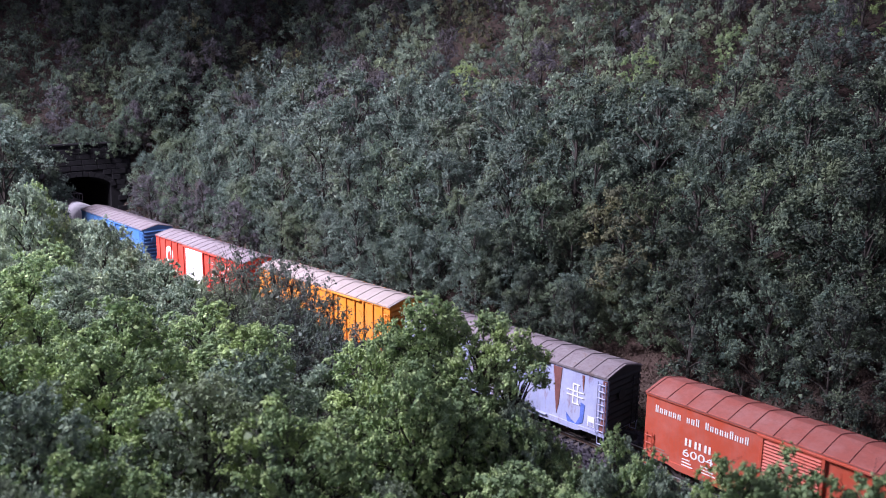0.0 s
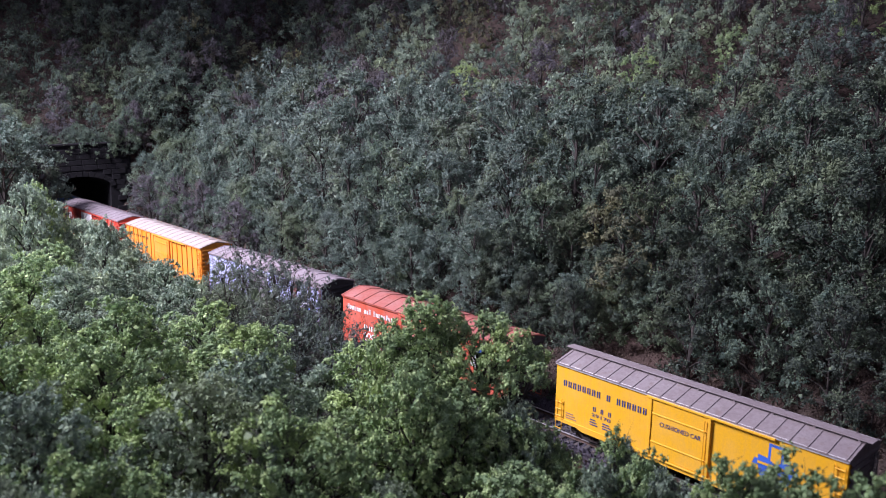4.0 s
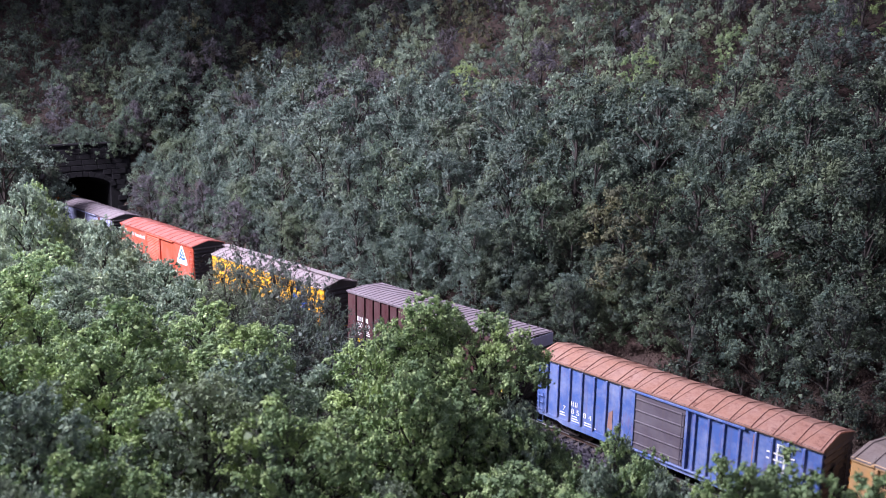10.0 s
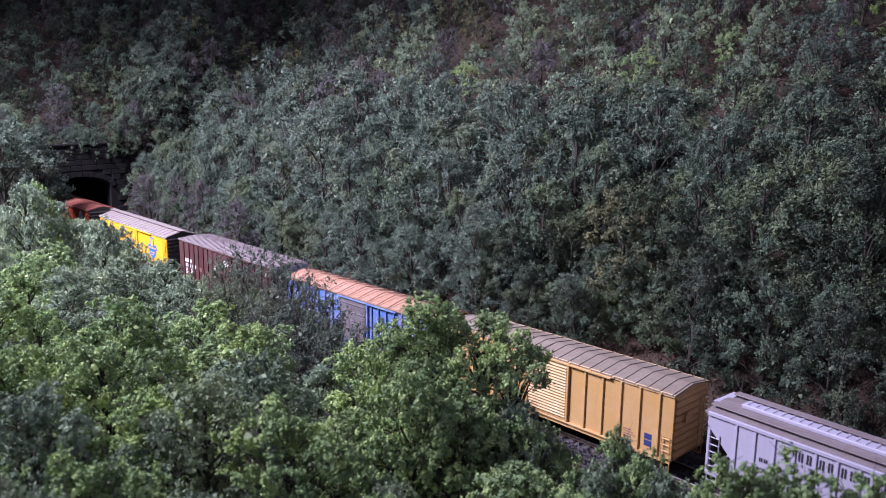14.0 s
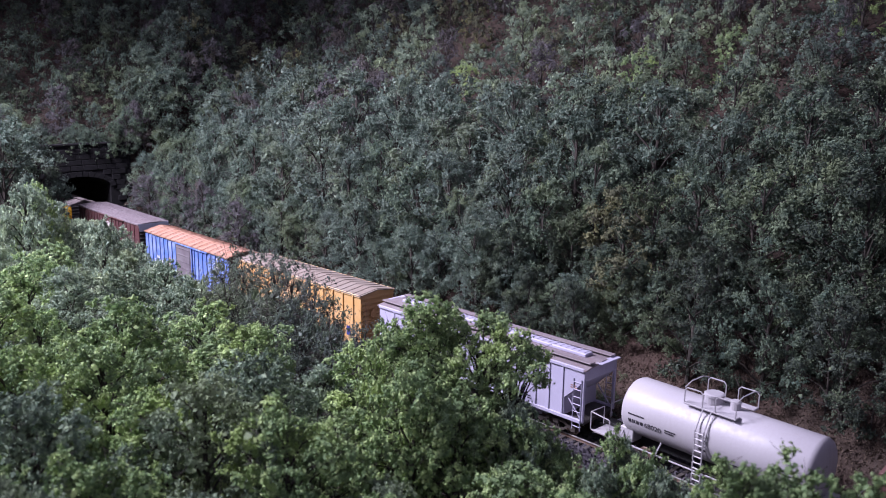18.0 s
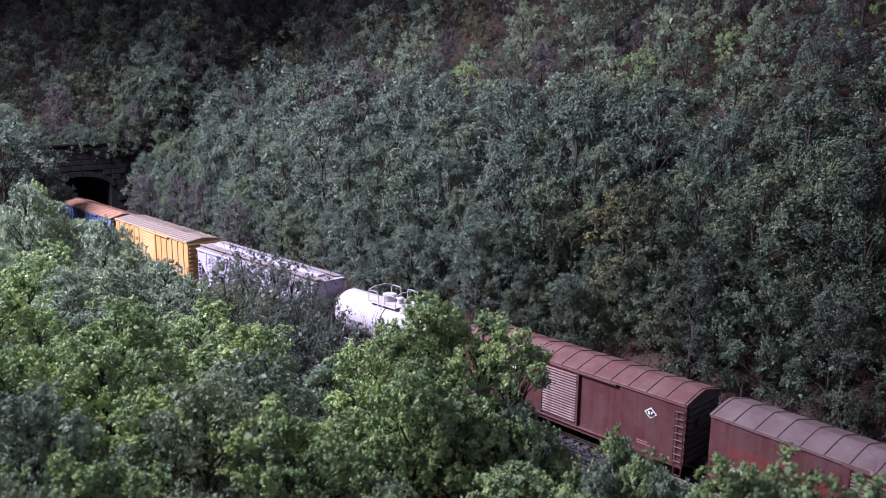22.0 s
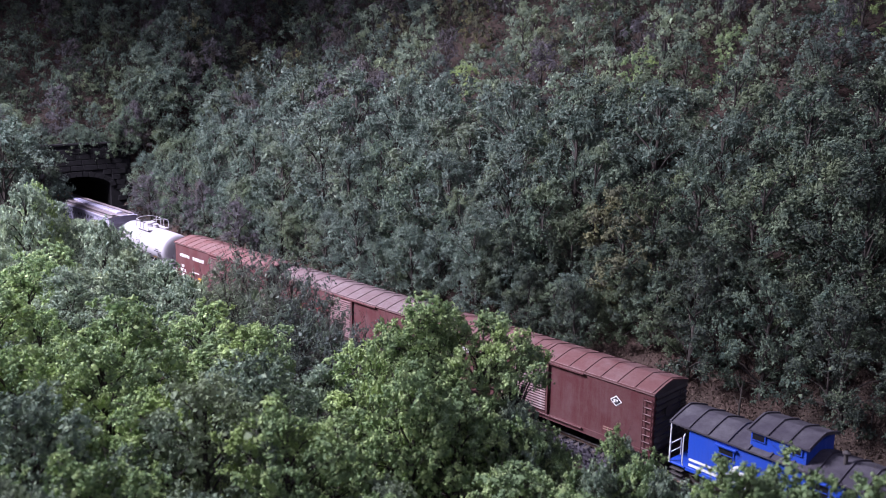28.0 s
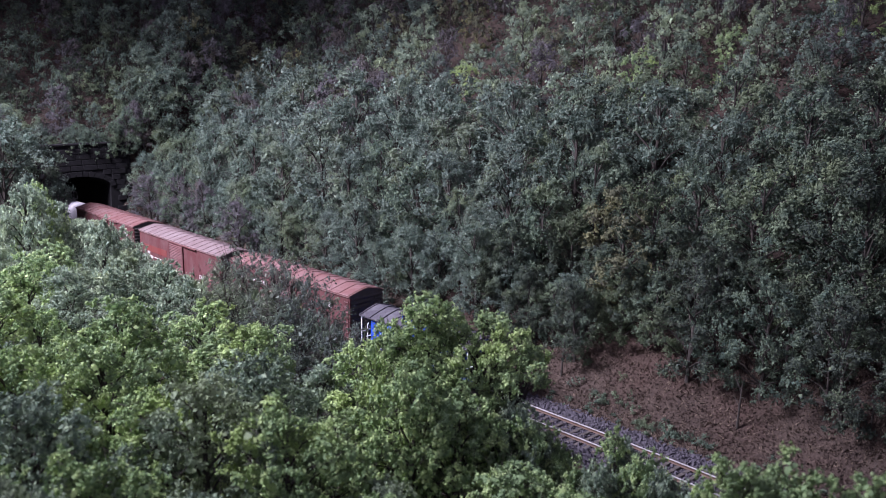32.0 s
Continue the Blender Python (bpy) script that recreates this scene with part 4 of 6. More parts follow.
def boxcar(label, s_left, length, eave, side_mat, roof_mat, end_mat, rise=0.38, posts=(), door=None, corrugated=True, door_mat=None, post_mat=None,
           roof_style="straight", rib_step=1.02, board=False, ladder_z=(1.05, 3.9), lip=None, sill=1.02, round_=True, end_band=None, door_z=None, plug=0,
           tall_ladder=True):
    car = thing("boxcar", label, "boxcar", "freight cars")
    h, hw = length / 2, 1.5
    part("body", Lump().cbox(-h, h, -hw + 0.03, hw - 0.03, sill, eave - 0.02, 0.03), side_mat, car)
    for side in (-1, 1):
        y0, y1 = sorted((side * (hw - 0.04), side * (hw + 0.02)))
        part("side_sill", Lump().add([(x, y, z) for y in (y0, y1) for x, z in ((-h + 0.05, sill + 0.07), (-h + 0.05, sill - 0.12), (-h + 1.5, sill - 0.12), (-h + 1.9, sill - 0.24),
             (h - 1.9, sill - 0.24), (h - 1.5, sill - 0.12), (h - 0.05, sill - 0.12), (h - 0.05, sill + 0.07))],
             [tuple(range(8)), tuple(range(15, 7, -1))] + [(i, (i + 1) % 8, 8 + (i + 1) % 8, 8 + i) for i in range(8)]), side_mat, car)
        part("eave_rail", Lump().cbox(-h, h, *sorted((side * (hw - 0.04), side * (hw + 0.045))), eave - 0.15, eave + 0.015, 0.02), lip or side_mat, car)
    # roof skin with thickness, then its ribs
    top = roof_profile(eave, rise, hw + 0.06, 8, round_)
    roof_ob = part("roof", Lump().prism(top + [(y, z - 0.07) for y, z in reversed(top)], -h - 0.03, h + 0.03), roof_mat, car)
    pr = roof_profile(eave, rise, hw + 0.07, 8, round_)

    def rib_mesh(x_of, w, up):
        rib = Lump()
        n = len(pr)
        for dx, dz, dw in ((0, -0.02, w), (0, up, w * 0.6)):
            rib.v += [(x_of(y) - dw, y, z + dz) for y, z in pr] + [(x_of(y) + dw, y, z + dz) for y, z in pr]
        for i in range(n - 1):
            rib.f += [(2 * n + i, 2 * n + i + 1, 3 * n + i + 1, 3 * n + i), (i, i + 1, 2 * n + i + 1, 2 * n + i), (n + i, 3 * n + i, 3 * n + i + 1, n + i + 1)]
        rib.f += [(0, 2 * n, 3 * n, n), (n - 1, 2 * n - 1, 4 * n - 1, 3 * n - 1)]
        return rib.mesh("roof_rib", roof_mat)

    n = int(length / rib_step)
    straight = rib_mesh(lambda y: 0.0, 0.036, 0.034)
    slots = [-h + 0.12 + (length - 0.24) * i / n for i in range(n + 1)]
    for x in slots:
        part("roof_rib", straight, None, roof_ob, at=(x, 0, 0))
    if roof_style == "crossed":
        crease = rib_mesh(lambda y: 0.25 * (1 - abs(y) / hw), 0.026, 0.020)
        for x in slots[:-1]:
            part("roof_crease", crease, None, roof_ob, at=(x + 0.2, 0, 0))
    if board:
        part("running_board", Lump().cbox(-h - 0.35, h + 0.35, -0.30, 0.30, eave + rise + 0.05, eave + rise + 0.09, 0.01), roof_mat, car, "raised roof walkway")
        for i in range(9):
            x = -h + 0.2 + (length - 0.4) * i / 8
            part("board_saddle", Lump().box(x - 0.05, x + 0.05, -0.26, 0.26, eave + rise - 0.1, eave + rise + 0.05), roof_mat, car)
    # ends: one pressed sheet each, with horizontal corrugations
    for side in (-1, 1):
        k = 18
        zs = [sill + 0.06 + (eave - sill - 0.16) * i / k for i in range(k + 1)]
        sheet = Lump()
        sheet.v = [(side * (h + (0.09 if i % 2 else 0.005)), y, z) for i, z in enumerate(zs) for y in (-1.40, 1.40)]
        sheet.f = [(2 * i, 2 * i + 1, 2 * i + 3, 2 * i + 2) for i in range(k)]
        part("car_end", sheet, end_mat, car, "horizontally corrugated car end")
        gable = roof_profile(eave, rise - 0.08, hw - 0.02, 8, round_)
        part("gable", Lump().prism(gable + [(hw - 0.02, eave - 0.16), (-hw + 0.02, eave - 0.16)], *sorted((side * (h - 0.02), side * (h + 0.03)))), end_mat, car)
        if end_band and side > 0:
            part("end_band", Lump().box(h + 0.10, h + 0.12, -1.47, 1.47, eave - 0.72, eave - 0.02), end_band, car, "pale panel across the car end")
    if posts:
        for side in (-1, 1):
            pm = Lump().cbox(-0.06, 0.06, *sorted((side * (hw - 0.05), side * (hw + 0.055))), sill + 0.05, eave - 0.15, 0.02).mesh("side_post", post_mat or side_mat)
            for x in posts:
                part("side_post", pm, None, car, at=(x, 0, 0))
    if door:
        a, b = door
        dm = door_mat or side_mat
        z0, z1 = door_z or (sill + 0.08, eave - 0.22)
        for side in (-1, 1):
            leaf = part("door", Lump().cbox(a, b, *sorted((side * (hw - 0.02), side * (hw + 0.05))), z0, z1, 0.015), dm, car)
            if corrugated:
                k = 36
                zs = [z0 + 0.10 + (z1 - z0 - 0.2) * i / k for i in range(k + 1)]
                sheet = Lump()
                sheet.v = [(x, side * (hw + (0.115 if i % 2 else 0.052)), z) for i, z in enumerate(zs) for x in (a + 0.1, b - 0.1)]
                sheet.f = [(2 * i, 2 * i + 1, 2 * i + 3, 2 * i + 2) for i in range(k)]
                part("door_sheet", sheet, dm, leaf, "horizontally corrugated door sheet")
            for i in range(plug):
                z = z0 + (z1 - z0) * (i + 0.5) / plug
                part("door_batten", Lump().cbox(a + 0.08, b - 0.08, *sorted((side * (hw + 0.04), side * (hw + 0.085))), z - 0.035, z + 0.035, 0.01), dm, leaf)
            if not corrugated:
                part("door_latch", Lump().rod((b - 0.22, side * (hw + 0.14), z0 + 0.1), (b - 0.22, side * (hw + 0.14), z1 - 0.15), 0.025, 5), dm, leaf)
            for x in (a, b):
                part("door_post", Lump().cbox(x - 0.07, x + 0.07, *sorted((side * (hw - 0.04), side * (hw + 0.10))), sill, eave - 0.12, 0.015), side_mat, car)
            part("door_track", Lump().cbox(a - 0.25, b + (b - a) * 0.98, *sorted((side * (hw - 0.01), side * (hw + 0.12))), z1 + 0.01, z1 + 0.11, 0.01), side_mat, car)
            part("door_track", Lump().cbox(a - 0.25, b + (b - a) * 0.98, *sorted((side * (hw - 0.01), side * (hw + 0.12))), sill - 0.02, sill + 0.06, 0.01), side_mat, car)
    lz = ladder_z if tall_ladder else (1.05, 2.3)
    rungs = 8 if tall_ladder else 4
    part("ladder", ladder(h - 0.55, h - 0.08, -hw + 0.01, *lz, rungs), side_mat, car)
    part("ladder", ladder(-h + 0.08, -h + 0.55, hw - 0.01, *lz, rungs, 0.09), side_mat, car)
    part("grab_irons", ladder(-h + 0.1, -h + 0.52, -hw + 0.01, 1.05, 2.2, 3, -0.07, 0.022), side_mat, car)
    part("grab_irons", ladder(h - 0.52, h - 0.1, hw - 0.01, 1.05, 2.2, 3, 0.07, 0.022), side_mat, car)
    for x in (-h + 0.1, h - 0.5):
        for y in (-hw, hw):
            part("stirrup", Lump().pipe([(x, y, 0.92), (x, y, 0.5), (x + 0.4, y, 0.5), (x + 0.4, y, 0.92)], 0.028), side_mat, car)
    part("underframe", Lump().cbox(-h + 0.1, h - 0.1, -0.45, 0.45, 0.78, sill + 0.02, 0.02), BLACK, car)
    part("brake_gear", Lump().cbox(-2.2, -0.6, -1.1, -0.3, 0.55, 0.95, 0.04), BLACK, car)
    part("air_tank", Lump().spin([(0.3, 0.16), (0.36, 0.22), (1.5, 0.22), (1.56, 0.16)], 12).shift(0, -0.8, 0.72), BLACK, car)
    part("brake_wheel", Lump().spin([(h + 0.18, 0.30), (h + 0.22, 0.30)], 14).shift(0, -0.5, 3.1), end_mat, car)
    part("end_ladder", ladder(0.55, 1.0, 0, 1.1, 3.9, 8, -0.1, 0.025), end_mat, car).matrix_basis = pose((h + 0.08) * K, 0, 0, 0, 0, 90)
    running_gear(car, length, length - 4.2)
    TRAIN.append((car, s_left + length / 2))
    return car


def mark(car, lump, material, label=""):
    return part("lettering", lump, material, car, label)


def even(a, b, n):
    return [a + (b - a) * i / (n - 1) for i in range(n)]


Y0 = -1.476


def plate(car, name, outline, material, y=Y0, label=""):
    return part(name, Lump().slab(outline, y), material, car, label)


def rect(x0, x1, z0, z1):
    return [(x0, z0), (x1, z0), (x1, z1), (x0, z1)]


def data_lines(car, x, z, w, rows, material, step=0.13, y=Y0):
    """Lines of writing too small to read, as plain bars."""
    for i in range(rows):
        plate(car, "lettering", rect(x, x + w * (0.7 + 0.3 * ((i * 7) % 3) / 2), z - i * step - 0.055, z - i * step), material, y)


def crossed_mark(car, x, z, r, material, y=Y0):
    """A railway's mark of interlocked strokes, as plain shapes."""
    for dx in (-0.16, 0.10):
        plate(car, "logo", rect(x + dx * r * 2, x + (dx + 0.07) * r * 2, z - r, z + r), material, y)
    for dz in (-0.34, 0.26):
        plate(car, "logo", rect(x - r, x + r, z + dz * r * 0.8, z + dz * r * 0.8 + 0.13 * r), material, y - 0.014)
    plate(car, "logo", rect(x - 0.32 * r, x + 0.5 * r, z + r * 0.9, z + r * 1.03), material, y - 0.014)
    plate(car, "logo", rect(x - 0.32 * r, x + 0.5 * r, z - r * 1.03, z - r * 0.9), material, y - 0.014)


def diamond(car, x, z, r, y=Y0):
    plate(car, "logo", [(x - r, z), (x, z - r * 0.8), (x + r, z), (x, z + r * 0.8)], WHITE, y)
    plate(car, "logo", [(x - r * 0.78, z), (x, z - r * 0.6), (x + r * 0.78, z), (x, z + r * 0.6)], INK, y - 0.016)
    plate(car, "logo", rect(x - r * 0.36, x - r * 0.05, z - r * 0.22, z + r * 0.22), WHITE, y - 0.032)
    plate(car, "logo", [(x + r * 0.05, z + r * 0.22), (x + r * 0.2, z - r * 0.22), (x + r * 0.4, z + r * 0.22)], WHITE, y - 0.032)


GREY_ROOF = paint("grey_galvanised_roof", (0.20, 0.165, 0.18), (0.08, 0.055, 0.05), 0.5, (0.15, 0.085, 0.06), 0.45, fade=0.12)
BROWN_GREY_ROOF = paint("brownish_grey_roof", (0.22, 0.182, 0.185), (0.09, 0.065, 0.055), 0.45, (0.14, 0.085, 0.06), 0.35, fade=0.10)
# near-black: shade painted into car ends turned from the light; also dark fittings
DARK_END = paint("shaded_end_and_dark_trim", (0.035, 0.032, 0.035), amount=0.2, fade=0.05)
NAVY = plain("navy_lettering", (0.03, 0.04, 0.16), 0.6, 0, 0.1)
LOGO_BLUE = plain("logo_blue", (0.04, 0.12, 0.48), 0.6, 0, 0.1)
SILVER = plain("silver_trim", (0.55, 0.52, 0.50), 0.5, 0.2, 0.15)
LABEL_YELLOW = plain("yellow_label", (0.75, 0.52, 0.03), 0.6, 0, 0.08)
LABEL_OCHRE = plain("ochre_label", (0.55, 0.28, 0.04), 0.6, 0, 0.12)
GHOST = plain("ghost_lettering", (0.30, 0.17, 0.14), 0.7, 0, 0.2)

# orange-red car with the triangle
RED = paint("orange_red_car_paint", (0.50, 0.075, 0.035), amount=0.22, fade=0.10)
RED_ROOF = paint("faded_red_roof", (0.30, 0.085, 0.065), (0.11, 0.05, 0.045), 0.4, fade=0.10)
c = boxcar("bright orange-red boxcar with white lettering and ribbed red roof", 8.04, 15.19, 4.17, RED, RED_ROOF, DARK_END, door=(-1.5, 1.2))
mark(c, bars("Bangor and Aroostook", -7.05, 3.24, 4.95, 0.5, Y0), WHITE)
mark(c, bars("BAR", -5.35, 2.12, 1.55, 0.5, Y0), WHITE)
mark(c, digits("6004", -5.38, 1.64, 1.6, 0.38, Y0), WHITE)
data_lines(c, -7.0, 1.5, 0.9, 2, GHOST)
data_lines(c, -5.4, 1.5, 0.6, 3, WHITE, 0.15)
data_lines(c, -4.4, 1.5, 0.8, 3, WHITE, 0.15)
data_lines(c, 5.6, 1.9, 0.6, 4, GHOST)
plate(c, "logo_plate", [(4.48, 2.40), (4.58, 2.26), (6.32, 2.26), (6.42, 2.40), (6.36, 2.60), (5.64, 3.82), (5.45, 3.92), (5.26, 3.82), (4.54, 2.60)], WHITE, Y0, "white triangular emblem")
plate(c, "logo", [(4.85, 2.62), (5.25, 2.78), (5.65, 2.62), (6.05, 2.78), (5.98, 2.98), (5.65, 2.82), (5.25, 2.98), (4.94, 2.82)], LOGO_BLUE, Y0 - 0.016)
plate(c, "logo", [(4.95, 2.98), (5.17, 2.98), (5.45, 3.46), (5.73, 2.98), (5.95, 2.98), (5.45, 3.72)], LOGO_BLUE, Y0 - 0.016)
plate(c, "logo", [(5.45 + 0.12 * math.cos(i * math.pi / 5), 3.08 + 0.12 * math.sin(i * math.pi / 5)) for i in range(10)], LOGO_BLUE, Y0 - 0.016)

# yellow car with the roof walk
YELLOW = paint("bright_yellow_car_paint", (0.80, 0.41, 0.01), amount=0.12, fade=0.05)
c = boxcar("bright yellow boxcar with dark blue lettering and grey roof walkway", 26.46, 15.32, 4.18, YELLOW, BROWN_GREY_ROOF, DARK_END, board=True,
           door=(-1.65, 1.5), corrugated=False, round_=False, rise=0.42, lip=SILVER, plug=2, rib_step=0.78)
mark(c, bars("DELAWARE & HUDSON", -7.15, 2.92, 5.3, 0.46, Y0), NAVY)
mark(c, bars("D & H", -5.15, 2.12, 1.2, 0.34, Y0), NAVY)
mark(c, digits("29178", -5.2, 1.88, 1.2, 0.17, Y0), NAVY)
mark(c, digits("CUSHIONED CAR", -1.1, 2.72, 2.2, 0.22, Y0 - 0.08), NAVY)
data_lines(c, -5.3, 1.7, 0.5, 3, NAVY, 0.13)
data_lines(c, -4.5, 1.7, 0.6, 3, NAVY, 0.13)
data_lines(c, -6.9, 1.55, 0.7, 3, GHOST, 0.13)
data_lines(c, 5.9, 1.85, 0.9, 4, GHOST)
plate(c, "logo_plate", [(3.85, 2.75), (3.95, 2.2), (4.65, 1.62), (5.35, 2.2), (5.45, 2.75), (5.45, 3.1), (5.0, 3.05), (5.0, 3.75), (4.3, 3.75), (4.3, 3.05), (3.85, 3.1)], LOGO_BLUE, Y0, "dark blue shield emblem")
plate(c, "logo", [(4.42, 3.0), (4.65, 2.88), (4.88, 3.0), (4.88, 3.62), (4.42, 3.62)], YELLOW, Y0 - 0.016)
plate(c, "logo", [(3.6, 2.62), (5.7, 2.62), (5.6, 2.9), (3.7, 2.9)], LOGO_BLUE, Y0 - 0.016)
plate(c, "logo", rect(3.85, 5.45, 2.70, 2.81), YELLOW, Y0 - 0.032)
plate(c, "logo", rect(4.2, 5.1, 2.3, 2.38), YELLOW, Y0 - 0.016)
plate(c, "logo", rect(4.4, 4.9, 2.08, 2.16), YELLOW, Y0 - 0.016)

# maroon outside-braced car
BROWN = paint("dark_maroon_car_paint", (0.060, 0.015, 0.019), amount=0.15, fade=0.04)
VIOLET_ROOF = paint("grey_violet_roof", (0.20, 0.165, 0.185), (0.12, 0.08, 0.075), 0.5, (0.17, 0.10, 0.08), 0.35, fade=0.08)
BAND = paint("pale_blue_grey_panel", (0.40, 0.42, 0.55), amount=0.25, fade=0.1)
c = boxcar("dark maroon outside-braced boxcar with white lettering", 44.31, 15.17, 4.57, BROWN, VIOLET_ROOF, DARK_END, rise=0.10, round_=False,
           posts=[-6.7, -5.78, -4.92, -4.17, -3.33, -2.54, 2.2, 2.95, 3.85, 4.75, 5.7, 6.6], door=(-1.7, 1.3), corrugated=False, rib_step=0.42, lip=VIOLET_ROOF, end_band=BAND, tall_ladder=False)
mark(c, bars("BA", -6.6, 2.62, 0.72, 0.42, Y0), WHITE)
mark(c, bars("R", -5.68, 2.62, 0.34, 0.42, Y0), WHITE)
mark(c, digits("20", -6.52, 2.24, 0.5, 0.3, Y0), WHITE)
mark(c, digits("12", -5.66, 2.24, 0.42, 0.3, Y0), WHITE)
mark(c, digits("9", -4.86, 2.28, 0.2, 0.3, Y0), WHITE)
for x0, x1, z in ((-1.35, 1.25, 1.24), (-1.4, 1.25, 2.17), (-0.05, 1.25, 2.73), (-1.0, 1.25, 3.30)):
    part("door_bar", Lump().cbox(x0, x1, -1.64, -1.545, z - 0.045, z + 0.045, 0.012), BROWN, c)
for x, z0, z1 in ((-0.98, 1.2, 4.2), (0.02, 1.2, 3.34), (0.98, 1.2, 3.34)):
    part("door_bar", Lump().cbox(x - 0.04, x + 0.04, -1.62, -1.545, z0, z1, 0.012), BROWN, c)
plate(c, "label_plate", rect(-0.4, 0.15, 1.75, 1.9), GHOST, -1.55)
plate(c, "label_plate", rect(-1.35, -1.15, 2.9, 3.2), WHITE, -1.55)
data_lines(c, -6.5, 2.1, 0.4, 4, WHITE)
data_lines(c, -5.62, 2.1, 0.4, 3, WHITE)
plate(c, "label_plate", rect(-6.6, -6.05, 1.2, 1.42), LABEL_YELLOW)
data_lines(c, 0.15, 3.85, 0.95, 4, WHITE, 0.12, -1.55)
plate(c, "label_plate", rect(-4.05, -3.75, 2.2, 2.5), GHOST)
plate(c, "label_plate", rect(5.95, 6.5, 1.62, 1.9), WHITE, Y0, "small black and white label")
plate(c, "label_plate", rect(5.95, 6.5, 1.3, 1.58), LABEL_YELLOW)

# weathered blue car with the rusty roof
BLUE = paint("weathered_blue_car_paint", (0.07, 0.145, 0.40), (0.13, 0.11, 0.17), 0.6, (0.20, 0.14, 0.24), 0.5, fade=0.38)
RUST_ROOF = paint("rusty_orange_roof", (0.34, 0.18, 0.125), (0.17, 0.07, 0.05), 0.7, (0.15, 0.06, 0.045), 0.75, fade=0.12)
DOOR_GREY = paint("grey_brown_door_paint", (0.105, 0.088, 0.11), amount=0.4, fade=0.10)
c = boxcar("weathered blue boxcar with rusty orange roof and grey-brown door", 60.92, 15.5, 4.2, BLUE, RUST_ROOF, DARK_END,
           posts=[-7.05, -6.29, -5.5, -4.7, -3.91, -3.13, -2.3, 1.9, 2.6, 3.35, 4.1, 4.85, 5.6, 6.3, 7.0], door=(-1.43, 1.5), door_mat=DOOR_GREY, corrugated=False, plug=5,
           roof_style="crossed", lip=DARK_END, tall_ladder=False)
mark(c, bars("BM", -5.38, 1.98, 0.5, 0.36, Y0), WHITE)
for x, ch in ((-5.92, "7"), (-5.35, "8"), (-5.0, "5"), (-4.55, "8"), (-4.2, "4")):
    mark(c, digits(ch, x, 1.6, 0.2, 0.28, Y0), WHITE)
data_lines(c, -5.3, 1.5, 0.5, 3, WHITE)
data_lines(c, -6.1, 1.5, 0.45, 2, WHITE)
data_lines(c, -4.45, 1.4, 0.9, 2, WHITE)
crossed_mark(c, 6.0, 3.2, 0.62, WHITE)
plate(c, "label_plate", rect(6.68, 6.95, 1.4, 1.95), WHITE)
plate(c, "rust_stain", rect(4.72, 4.80, 1.3, 3.9), RUST_ROOF)
plate(c, "rust_stain", [(-3.0, 1.6), (-2.7, 1.5), (-2.72, 2.6), (-2.95, 2.4)], GHOST)

# tan car with the white-lined door
TAN = paint("tan_yellow_car_paint", (0.53, 0.305, 0.115), amount=0.2, fade=0.12)
TAN_ROOF = paint("dusty_tan_grey_roof", (0.22, 0.175, 0.15), (0.11, 0.075, 0.06), 0.45, fade=0.10)
TAN_LIP = paint("pale_tan_trim", (0.66, 0.42, 0.20), amount=0.15, fade=0.2)
TAN_DOOR = paint("pale_tan_door", (0.50, 0.29, 0.115), amount=0.15, fade=0.12)
c = boxcar("tan-yellow boxcar with brown lettering and corrugated door", 77.64, 15.39, 4.42, TAN, TAN_ROOF, TAN,
           posts=[-6.68, -5.55, -4.45, -3.33, -2.2, 2.5, 3.6, 4.7, 5.8, 6.9], door=(-1.35, 1.4), door_mat=TAN_DOOR, round_=False, rise=0.22, rib_step=0.67, tall_ladder=False, lip=TAN_LIP)
for word, x, z, w in (("Ban", -6.45, 3.52, 0.75), ("gor", -5.3, 3.52, 0.62), ("and", -4.2, 3.52, 0.68), ("Aro", -5.28, 2.96, 0.7), ("ost", -4.2, 2.96, 0.66), ("ook", -3.1, 2.96, 0.7)):
    mark(c, bars(word, x, z, w, 0.46, Y0), INK)
mark(c, bars("BAR", -6.32, 2.2, 1.5, 0.44, Y0), INK)
mark(c, digits("5586", -6.32, 1.74, 1.5, 0.3, Y0), INK)
plate(c, "label_plate", rect(-3.1, -2.45, 1.5, 1.9), GHOST)
data_lines(c, -4.1, 1.9, 0.4, 3, GHOST)
plate(c, "label_plate", rect(6.15, 6.55, 1.75, 2.05), NAVY)
plate(c, "label_plate", rect(6.15, 6.55, 1.4, 1.7), NAVY)
data_lines(c, 4.9, 1.95, 0.7, 4, GHOST)
for i in range(11):
    part("roof_clip", Lump().cbox(-6.9 + i * 1.38, -6.76 + i * 1.38, -1.585, -1.54, 4.3, 4.42, 0.015), TAN, c)

